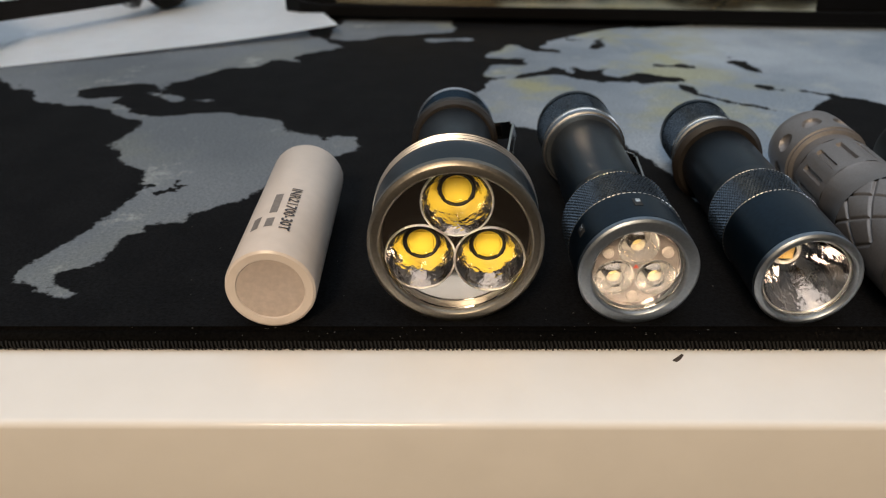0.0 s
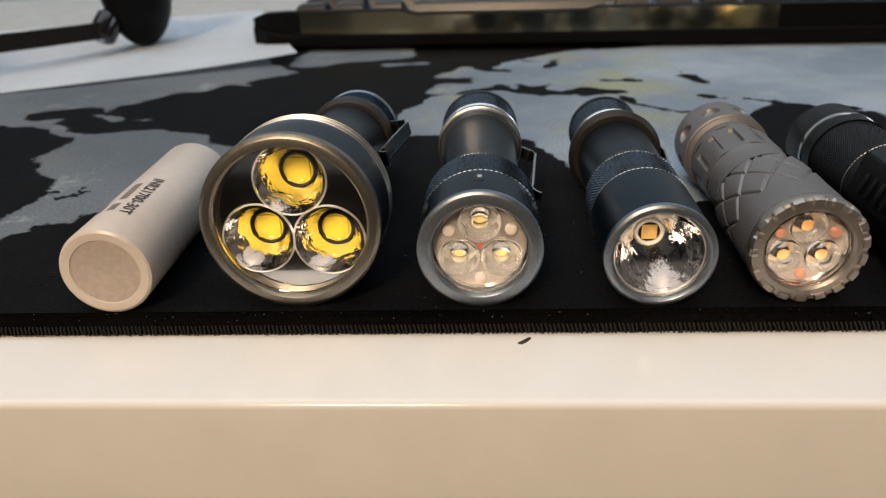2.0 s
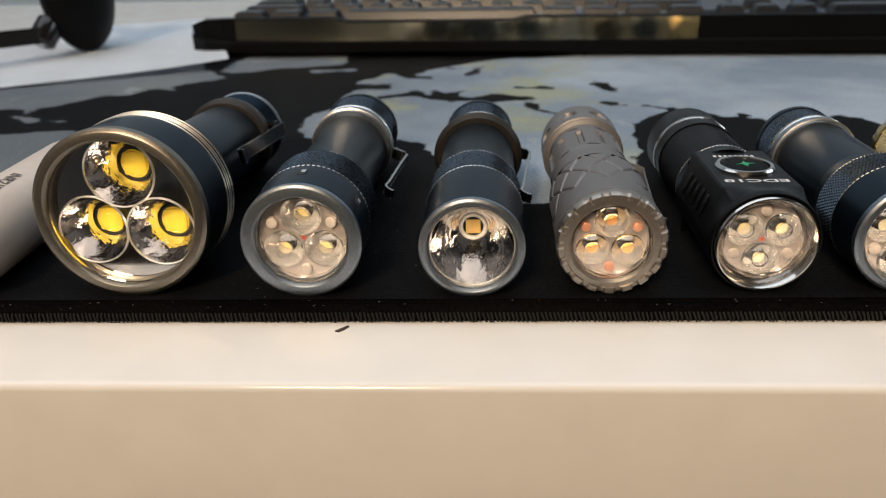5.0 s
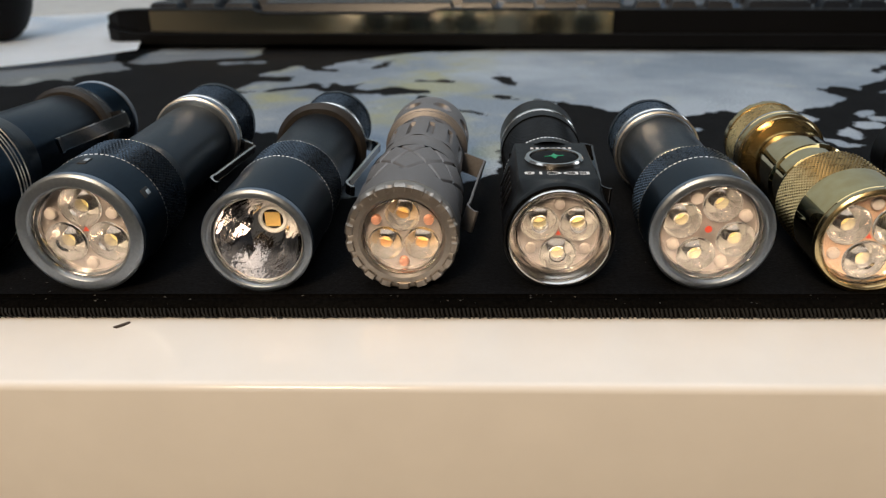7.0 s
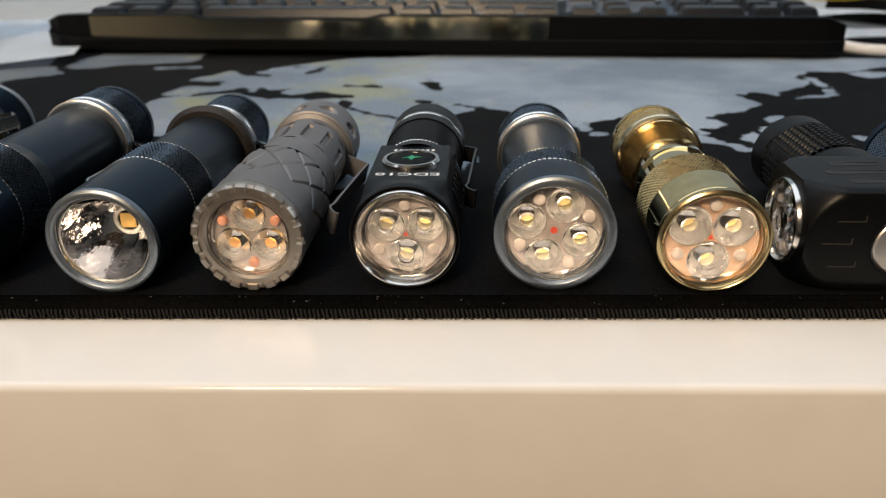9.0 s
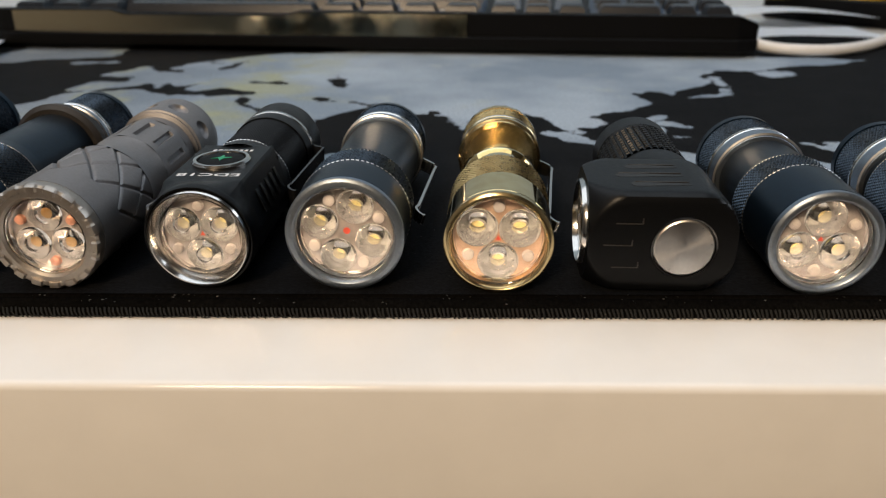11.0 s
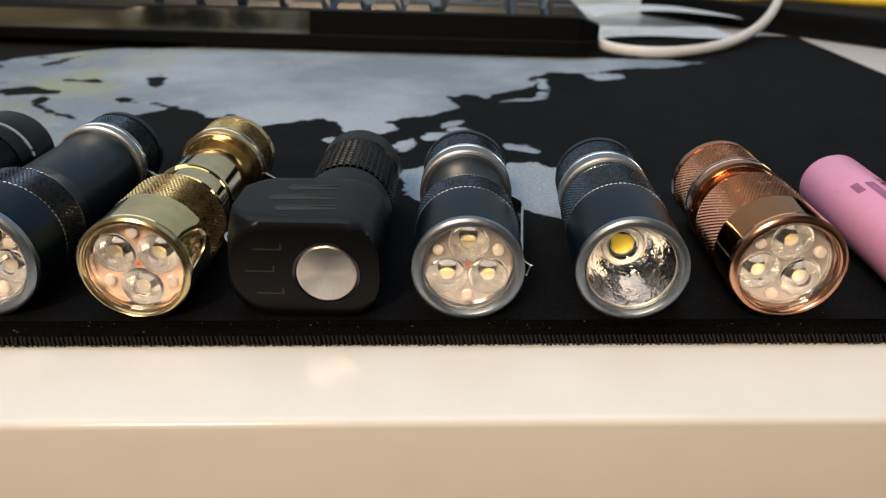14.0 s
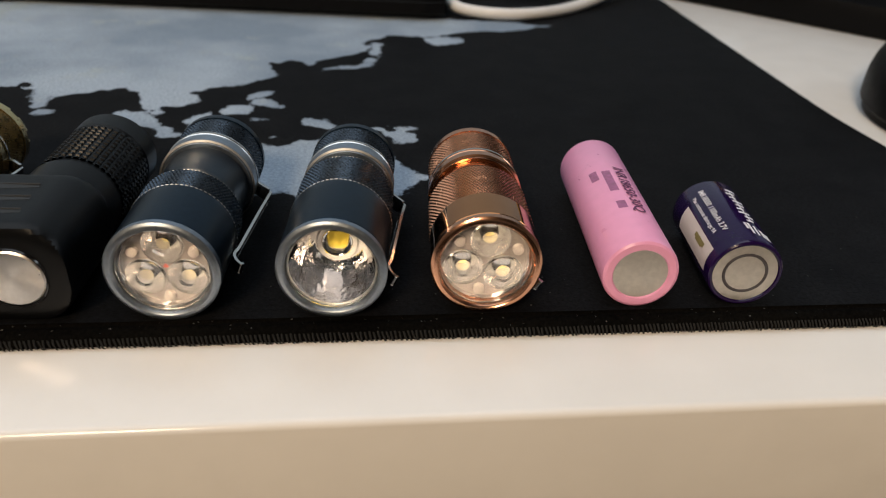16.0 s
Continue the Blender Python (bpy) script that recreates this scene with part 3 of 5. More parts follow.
def cluster(owner, A, r, y, count, turn, phosphor, back=OPTIC_BACK, post=OPTIC_POST, red=True, posts=True):
    """A moulded optic with count small cups, each over one emitter."""
    rc, off = (0.448 * r, 0.53 * r) if count == 3 else (0.385 * r, 0.59 * r)
    spots = [(off * math.sin(radians(turn + 360 * k / count)), off * math.cos(radians(turn + 360 * k / count))) for k in range(count)]
    plate = part("optic_plate", disc_with_holes(r, [(x, z, rc) for x, z in spots], y), back, owner, "pinkish clear optic plate", A, False)
    part("optic_rim", lathe([(y - 0.0014, r * 0.985), (y - 0.0014, r * 0.955), (y, r * 0.945)], 64), PLASTIC, plate)
    for x, z in spots:
        cup = part("optic_cup", moved(lathe([(y - 0.0003, rc * 1.02), (y, rc), (y + 0.0008, rc * 0.95), (y + 0.0018, rc * 0.86), (y + 0.0030, rc * 0.70), (y + 0.0042, rc * 0.50), (y + 0.0048, rc * 0.34), (y + 0.0049, 0)], 44), x, 0, z), CUP, owner, "silvery optic cup", A)
        part("emitter", moved(lathe([(y + 0.0036, 0), (y + 0.0036, rc * 0.20), (y + 0.0040, rc * 0.25), (y + 0.0048, rc * 0.26)], 28), x, 0, z), phosphor, cup, "yellow emitter under its lens")
        part("emitter_ring", moved(lathe([(y + 0.0044, rc * 0.28), (y + 0.0036, rc * 0.34), (y + 0.0033, rc * 0.40), (y + 0.0036, rc * 0.45), (y + 0.0046, rc * 0.48)], 28), x, 0, z), CUP_RING_AMBER if phosphor is AMBER else CUP_RING, cup)
        bead = part("inner_lens", moved(lathe([(y + 0.0032, 0), (y + 0.0032, rc * 0.43), (y + 0.0016, rc * 0.41), (y + 0.0008, rc * 0.33), (y + 0.0004, rc * 0.18), (y + 0.0003, 0)], 32), x, 0, z), PLASTIC, cup, "clear inner lens")
        dome = part("lens_dome", moved(lathe([(y + 0.0001, 0), (y + 0.0001, rc * 0.96), (y - 0.0005, rc * 0.97), (y - 0.0009, rc * 0.92), (y - 0.0012, rc * 0.70), (y - 0.0012, rc * 0.46), (y - 0.0006, rc * 0.38), (y - 0.0006, 0)], 44), x, 0, z), PLASTIC, cup, "clear moulded lens")
        bead.visible_shadow = dome.visible_shadow = False
    if posts:
        for k in range(count):
            a = radians(turn + 360 * (k + 0.5) / count)
            x, z, rp = 0.76 * r * math.sin(a), 0.76 * r * math.cos(a), 0.135 * r
            part("optic_post", moved(lathe([(y, rp), (y - 0.0009, rp * 0.9), (y - 0.0011, rp * 0.6), (y - 0.0011, 0)], 20), x, 0, z), post, owner, "", A)
    if red:
        part("board_spot", lathe([(y - 0.0001, 0), (y - 0.0001, 0.075 * r), (y, 0.075 * r)], 3 if count == 3 else 12), RED, owner, "red spot of the circuit board", A)


def bowl(r, y, depth, hole, rows=14):
    """A parabolic reflector, open at y, narrowing to a hole."""
    prof = []
    for k in range(rows + 1):
        u = k / rows
        rr = r + (hole - r) * u
        prof.append((y + depth * (1 - (rr * rr - hole * hole) / (r * r - hole * hole)), rr))
    return lathe(prof, 64)


def reflector(owner, A, r, y, depth, x=0.0, z=0.0, phosphor=PHOSPHOR, led=0.0017, ring=LED_BASE, hole=0.0031, dome=False):
    cup = part("reflector", moved(bowl(r, y, depth, hole), x, 0, z), MIRROR, owner, "aluminised orange-peel reflector", A)
    # The rim's edge highlight is put in as a brighter metal.
    part("reflector_rim", moved(lathe([(y, r), (y - 0.0003, r), (y - 0.0005, r + 0.0002), (y - 0.0003, r + 0.0004), (y, r + 0.0005)], 64), x, 0, z), BRIGHT_EDGE, cup)
    part("gasket", moved(lathe([(y + depth, hole * 1.02), (y + depth - 0.0004, hole * 1.0), (y + depth - 0.0004, hole * (0.89 if ring is GASKET else 0.80)), (y + depth + 0.0003, hole * (0.88 if ring is GASKET else 0.78))], 32), x, 0, z), ring, cup, "ring round the emitter")
    part("emitter_base", moved(lathe([(y + depth + 0.0002, hole), (y + depth + 0.0002, 0)], 24), x, 0, z), GASKET if ring is LED_BASE else phosphor, cup)
    part("emitter", moved(box(-led, led, y + depth - 0.0004, y + depth + 0.0002, -led, led, led * 0.12), x, 0, z), phosphor, cup, "square yellow emitter")
    if dome:
        d = part("emitter_dome", moved(lathe([(y + depth - 0.0003, hole * 0.78), (y + depth - 0.0012, hole * 0.68), (y + depth - 0.0020, hole * 0.40), (y + depth - 0.0023, 0)], 28), x, 0, z), PLASTIC, cup, "clear emitter dome")
        d.visible_shadow = False


def clip(owner, A, angle, y_ring, r_ring, y_tip, lift, r_tip, mat=CLIP_STEEL, width=0.0025, ring=True):
    """A sprung pocket clip: a ring round the tube, an arm that stands off it and a curled tip."""
    a = radians(angle)
    out, side = Vector((math.cos(a), 0, math.sin(a))), Vector((-math.sin(a), 0, math.cos(a)))
    span = y_ring - y_tip
    rows = [(y_ring, r_ring - 0.0004), (y_ring - 0.0022, r_ring + lift * 0.93), (y_ring - 0.0032, r_ring + lift), (y_ring - 0.0042, r_ring + lift * 0.97)]
    rows += [(y_ring - 0.004 - (span - 0.0105) * k / 4, r_ring + lift * 0.95 + (r_tip + 0.0010 - r_ring - lift * 0.95) * k / 4) for k in (1, 2, 3)]
    rows += [(y_tip + 0.0065, r_tip + 0.0010), (y_tip + 0.004, r_tip + 0.0005), (y_tip + 0.0018, r_tip + 0.0012), (y_tip + 0.0004, r_tip + 0.0026), (y_tip + 0.0008, r_tip + 0.0032)]
    line = smooth_line([out * r + Vector((0, y, 0)) for y, r in rows], 4)
    # Dark arm and bright edge strips paint in a polished plate's reflection and glints.
    c = part("clip", ribbon(line, width, 0.0006, side), mat, owner, "sprung steel pocket clip", A)
    if mat is CLIP_STEEL:
        for e in (-1, 1):
            part("clip_edge", ribbon([p + side * (e * width / 2) for p in line], 0.0003, 0.0007, side), POLISHED, c, "bright strip for the edge glint")
        gusset = [out * r + Vector((0, y, 0)) for y, r in ((y_ring + 0.0003, r_ring - 0.0004), (y_ring - 0.0010, r_ring + lift * 0.45), (y_ring - 0.0020, r_ring + lift * 0.85))]
        part("clip_root", ribbon(gusset, width * 1.5, 0.0009, side), POLISHED, c)
    if ring:
        part("clip_ring", shell(y_ring - 0.0004, y_ring + 0.0004, r_ring, r_ring, r_ring - 0.002, 0.0001), POLISHED if mat is CLIP_STEEL else mat, c)


def flashlight(label, x, y, yaw, R, L, R_tail, group="row of flashlights"):
    base = thing("flashlight", label, "flashlight", pose(x, y - 0.0018, 0, 0, 0, yaw), group)
    A = pose(0, 0, 0, -math.degrees(math.atan2(R - R_tail, L)), 0, 0)
    A = Matrix.Translation((0, 0, R + 0.0002)) @ A
    return base, A


def bezel(owner, A, R, inner, y1, depth, mat=STEEL, lip=0.0005, label="grey steel bezel"):
    """A ring with a flat front and a bored mouth."""
    return part("bezel", lathe([(y1, R - 0.0002), (y1, R), (lip, R), (0.0001, R - lip), (0.0, R - lip - 0.0003), (0.0, inner + 0.0006), (0.0003, inner + 0.0002), (0.0008, inner), (depth, inner - 0.0001), (depth, inner - 0.0003)], 96), mat, owner, label, A)


def tail(owner, A, y0, L, R, mat, knurled=None, ring_mat=STEEL, ring=0.004):
    """A metal ring, then a knurled cap with a rounded end."""
    part("tail_ring", shell(y0, y0 + ring, R, R, R * 0.6, 0.0008), ring_mat, owner, "bare metal ring", A)
    part("ring_edge", lathe([(y0 + 0.0002, R - 0.0004), (y0 + 0.0004, R + 0.00015), (y0 + 0.0007, R - 0.0001)], 96), BRIGHT_EDGE if ring_mat is STEEL else ring_mat, owner, "bright turned edge", A)
    part("ring_edge", lathe([(y0 + ring - 0.0007, R - 0.0001), (y0 + ring - 0.0004, R + 0.00012), (y0 + ring - 0.0001, R - 0.0006)], 96), BRIGHT_EDGE if ring_mat is STEEL else ring_mat, owner, "bright turned edge", A)
    cap = part("tailcap", lathe([(y0 + ring, R * 0.6), (y0 + ring, R - 0.0006), (L - 0.0035, R - 0.0006), (L - 0.0035, R - 0.0002), (L - 0.0012, R - 0.0002), (L - 0.0003, R - 0.001), (L, R - 0.002), (L, R * 0.55), (L - 0.001, R * 0.5), (L - 0.001, 0)], 72), mat, owner, "", A)
    if knurled:
        part("tail_knurl", knurl(y0 + ring + 0.0012, L - 0.0042, R - 0.0006, R - 0.001), knurled, cap, "", None, False)


def tube_body(owner, A, rows, mat, name="tube"):
    part(name, lathe(rows, 72), mat, owner, "", A)


def white_seam(owner, A, y, r):
    """The fine bright line at the edge of the knurling."""
    n = 72
    bm = bmesh.new()
    for k in range(n):
        a0, a1 = 2 * math.pi * k / n, 2 * math.pi * (k + 0.6) / n
        vs = []
        for a in (a0, a1):
            for yy, rr in ((y - 0.00015, r), (y, r + 0.00015), (y + 0.00015, r)):
                vs.append(bm.verts.new((rr * math.sin(a), yy, rr * math.cos(a))))
        bm.faces.new((vs[0], vs[1], vs[4], vs[3]))
        bm.faces.new((vs[1], vs[2], vs[5], vs[4]))
    part("knurl_edge", bm, BRIGHT_EDGE, owner, "bright edge of the knurling", A)


def standard_light(label, x, y, yaw, R, L, R_tail, smooth, knurl_end, neck, tube_r, ring_y, optic, bezel_ratio, body=ANODISED, knurled=KNURL, bezel_mat=STEEL, ring_mat=STEEL, clip_at=None, ring=0.004, bezel_len=0.002, seam=True):
    """Head, knurled band, narrower tube, metal ring and knurled tail."""
    base, A = flashlight(label, x, y, yaw, R, L, R_tail)
    inner = R * bezel_ratio
    bezel(base, A, R, inner, bezel_len, 0.0042, bezel_mat)
    part("head", lathe([(bezel_len, R - 0.0014), (bezel_len, R - 0.0003), (bezel_len + 0.0004, R), (smooth, R), (smooth, R - 0.001)], 96), body, base, "", A)
    part("knurled_band", knurl(smooth, knurl_end, R - 0.0003, R - 0.0012), knurled, base, "finely knurled grip band", A, False)
    if seam:
        white_seam(base, A, smooth, R + 0.0001)
        part("back_edge", lathe([(knurl_end - 0.0001, R - 0.0006), (knurl_end + 0.0001, R - 0.0002), (knurl_end + 0.0003, R - 0.0006)], 96), BRIGHT_EDGE, base, "bright turned edge", A)
    rows = [(knurl_end, R - 0.0012), (knurl_end, R - 0.0004), (knurl_end + 0.0006, R - 0.0006), (neck, tube_r + 0.0002), (neck + 0.001, tube_r), (ring_y - 0.001, tube_r), (ring_y, tube_r - 0.0003)]
    tube_body(base, A, rows, body)
    tail(base, A, ring_y, L, R_tail, {BRASS: BRASS_SATIN, COPPER: COPPER_SATIN}.get(body, body), knurled, ring_mat, ring)
    if clip_at is not None:
        angle, tip, lift = clip_at
        clip(base, A, angle, ring_y + ring + 0.0006, R_tail + 0.0001, tip, lift, R)
    optic(base, A, inner)
    return base, A


def triple(turn, phosphor=PALE_PHOSPHOR, **more):
    def fit(owner, A, inner):
        window_pane(inner - 0.0002, 0.0012, owner, A)
        cluster(owner, A, inner - 0.0003, 0.0040, 3, turn, phosphor, **more)
    return fit


def quad(turn, phosphor=PALE_PHOSPHOR):
    def fit(owner, A, inner):
        window_pane(inner - 0.0002, 0.0012, owner, A)
        cluster(owner, A, inner - 0.0003, 0.0040, 4, turn, phosphor)
    return fit


def thrower(phosphor, led, ring, dome, hole=0.0031, depth=0.0125):
    def fit(owner, A, inner):
        window_pane(inner - 0.0002, 0.0012, owner, A)
        reflector(owner, A, inner - 0.0006, 0.0026, depth, 0, 0, phosphor, led, ring, hole, dome)
    return fit


# 1: large three-reflector light
def three_reflector_light():
    R, L, RT = 0.0216, 0.104, 0.0144
    base, A = flashlight("large dark flashlight with three yellow-tinted reflectors and a grey bezel", -0.0157, 0.0097, 0.0, R, L, RT)
    bezel(base, A, R, 0.0184, 0.003, 0.0045, BRONZE_STEEL, 0.0008, "brownish grey bezel")
    rows = [(0.003, R - 0.0024), (0.003, R - 0.0006), (0.0036, R - 0.0002), (0.0165, R), (0.0168, R - 0.0008), (0.0176, R - 0.0008), (0.0180, R), (0.0192, R), (0.0195, R - 0.0008), (0.0204, R - 0.0008), (0.0208, R), (0.0222, R - 0.0002), (0.0235, R - 0.0018), (0.032, 0.0165), (0.040, 0.0138)]
    part("head", lathe(rows, 120), ANODISED, base, "", A)
    for y in (0.0166, 0.0182, 0.0194, 0.0210):
        part("groove_edge", lathe([(y - 0.00025, R - 0.0001), (y, R + 0.0003), (y + 0.00025, R - 0.0001)], 120), BRIGHT_EDGE, base, "bright groove edge", A)
    tube_body(base, A, [(0.040, 0.0138), (0.041, 0.0126), (0.080, 0.0126), (0.081, 0.0122)], ANODISED)
    part("collar", shell(0.081, 0.0875, 0.0147, 0.0147, 0.01, 0.0012), COLLAR, base, "brown-black collar", A)
    part("tailcap", lathe([(0.0875, 0.0120), (0.0875, 0.0133), (0.103, 0.0133), (0.103, 0.0138), (L - 0.001, 0.0138), (L, 0.0126), (L, 0)], 72), ANODISED, base, "", A)
    part("tail_knurl", knurl(0.0895, 0.1015, 0.0132, 0.0125), ANODISED, base, "", A)
    part("tail_edge", shell(L - 0.0024, L - 0.0002, 0.0140, 0.0138, 0.011), STEEL, base, "bare metal tail edge", A)
    clip(base, A, 12, 0.085, 0.0147, 0.044, 0.0060, 0.0155, CLIP_STEEL, 0.004)
    spots = [(10.0 * math.sin(radians(a)), 10.0 * math.cos(radians(a))) for a in (2, 122, 242)]
    spots = [(x / 1000, z / 1000) for x, z in spots]
    part("reflector_plate", disc_with_holes(0.0183, [(x, z, 0.0085) for x, z in spots], 0.0040, 64), MIRROR_SMOOTH, base, "chromed reflector plate", A, False)
    for x, z in spots:
        reflector(base, A, 0.0085, 0.0040, 0.0088, x, z, PHOSPHOR, 0.0030, GASKET, 0.0043, True)
    window_pane(0.0182, 0.0014, base, A)


three_reflector_light()

# 2: triple light with index notches on the head
base, A = standard_light("dark blue-grey flashlight with a triple optic and wide steel bezel", 0.0290, 0.0078, 0.45, 0.0148, 0.1055, 0.0137, 0.0150, 0.0290, 0.037, 0.0116, 0.080, triple(0), 0.77, clip_at=(-14, 0.045, 0.0050), ring=0.0045)
for a in (0, 62, -62):
    q = A @ pose(0, 0, 0, 0, a, 0) @ Matrix.Translation((0, 0.0098, 0.0148))
    # Notch shade is a near-black block, its bright facet a pale chip.
    part("notch", box(-0.0011, 0.0011, -0.0019, 0.0019, -0.0006, 0.0002, 0.0002), GASKET, base, "small dark index notch", q)
    part("notch_glint", box(-0.0006, 0.0006, -0.0007, 0.0010, 0.00018, 0.00034, 0.00008), BRIGHT_EDGE, base, "", A @ pose(0, 0, 0, 0, a, 0) @ Matrix.Translation((0.0002, 0.0104, 0.0147)))

# 3: smooth-headed thrower with a wide collar
base, A = standard_light("dark blue-grey flashlight with a deep mirror reflector and brown collar", 0.0704, 0.0073, -0.9, 0.0129, 0.1045, 0.0123, 0.0250, 0.0395, 0.044, 0.0117, 0.0815, thrower(AMBER, 0.0019, LED_BASE, False, 0.0034), 0.84, clip_at=(-8, 0.040, 0.0052), ring=0.003)
white_seam(base, A, 0.0395, 0.0127)
part("collar", shell(0.0730, 0.0785, 0.0146, 0.0142, 0.0112, 0.0014), COLLAR, base, "wide brown-black collar", A)


# 4: scaled titanium light
def turned(y0, y1, radius, seg, rows):
    """Like lathe, with a radius that varies with angle and place."""
    bm = bmesh.new()
    rings = []
    for j in range(rows + 1):
        y = y0 + (y1 - y0) * j / rows
        rings.append([bm.verts.new((radius(2 * math.pi * k / seg, y) * math.sin(2 * math.pi * k / seg), y, radius(2 * math.pi * k / seg, y) * math.cos(2 * math.pi * k / seg))) for k in range(seg)])
    for a, b in zip(rings, rings[1:]):
        for k in range(seg):
            bm.faces.new((a[k], a[(k + 1) % seg], b[(k + 1) % seg], b[k]))
    return bm


def titanium_light():
    R, L = 0.0133, 0.0895
    base, A = flashlight("grey titanium flashlight with scale pattern and toothed bezel", 0.1039, 0.0083, -1.5, R, L, 0.0130)
    seg = 216
    bm = bmesh.new()
    rings = []
    for n, (y, r) in enumerate([(0.004, R - 0.0004), (0.003, R), (0.0010, R), (0.0, R - 0.0005), (0.0, 0.0115), (0.0006, 0.0114), (0.0006, 0.0102), (0.0012, 0.0096), (0.0042, 0.0094)]):
        ring = []
        for k in range(seg):
            a = 2 * math.pi * k / seg
            cut = min(1.0, max(0.0, 1 - abs(((k * 18 / seg) % 1) - 0.5) / 0.24) * 2.6)
            dip = (0.0, 0.0, 0.0001, 0.0006, 0.0006)[n] * cut if n < 5 else 0.0
            rr = r - (0.0003 * cut if n in (2, 3) else 0)
            ring.append(bm.verts.new((rr * math.sin(a), y + dip, rr * math.cos(a))))
        rings.append(ring)
    for a, b in zip(rings, rings[1:]):
        for k in range(seg):
            bm.faces.new((a[k], a[(k + 1) % seg], b[(k + 1) % seg], b[k]))
    part("bezel", bm, TITANIUM_EDGE, base, "toothed machined titanium bezel", A)
    window_pane(0.0093, 0.0013, base, A)
    cluster(base, A, 0.0093, 0.0040, 3, 0, AMBER, OPTIC_BACK, material("copper_post", (0.62, 0.30, 0.20), 0.3, 0.4, 0.15, 600), False)

    def scales(a, y):
        u, v = a * 4.5 / math.pi, (y - 0.0125) / 0.0135
        p, q = (u + v) % 1, (u - v) % 1
        edge = min(p, 1 - p, q, 1 - q)
        return R - 0.0001 - 0.00055 * min(1.0, max(0.0, (0.085 - edge) / 0.06)) - 0.0003 * (1 - p)

    def flutes(a, y):
        groove = abs(((a * 6 / math.pi) % 1) - 0.5) < 0.13 and 0.0485 < y < 0.0605
        return 0.0116 + 0.0002 * math.cos(a * 8) - (0.0010 if groove else 0.0)

    def dimples(a, y):
        s = ((a * 4 / math.pi) % 1 - 0.5) * 2 * math.pi * R / 8
        d = math.hypot(s, (y - 0.0765)) / 0.0030
        return 0.0129 - (0.0016 * math.sqrt(1 - d * d) + 0.0003 if d < 1 else 0.0) - (0.0006 if y < 0.0700 else 0)

    part("head", lathe([(0.004, R - 0.001), (0.004, R - 0.0003), (0.0125, R - 0.0002)], 96), TITANIUM, base, "", A)
    part("scaled_band", turned(0.0125, 0.0315, scales, 288, 72), TITANIUM, base, "raised scale pattern", A)
    part("neck", lathe([(0.0315, R - 0.0002), (0.034, 0.0122), (0.038, 0.0113), (0.044, 0.0113), (0.0455, 0.0116)], 96), TITANIUM, base, "", A)
    part("fluted_grip", turned(0.0455, 0.0635, flutes, 216, 48), TITANIUM, base, "grip with milled slots", A)
    part("rear_neck", lathe([(0.0635, 0.0116), (0.0650, 0.0110), (0.0685, 0.0110), (0.0690, 0.0123)], 96), TITANIUM, base, "", A)
    part("tailcap", turned(0.0690, 0.0835, dimples, 256, 56), TITANIUM, base, "tailcap with round dimples", A)
    part("tail_end", lathe([(0.0835, 0.0129), (0.0865, 0.0126), (0.0890, 0.0112), (L, 0.0095), (L, 0)], 96), TITANIUM, base, "", A)
    clip(base, A, -16, 0.0670, 0.0118, 0.0210, 0.0065, R + 0.0004, TITANIUM, 0.006, False)


titanium_light()


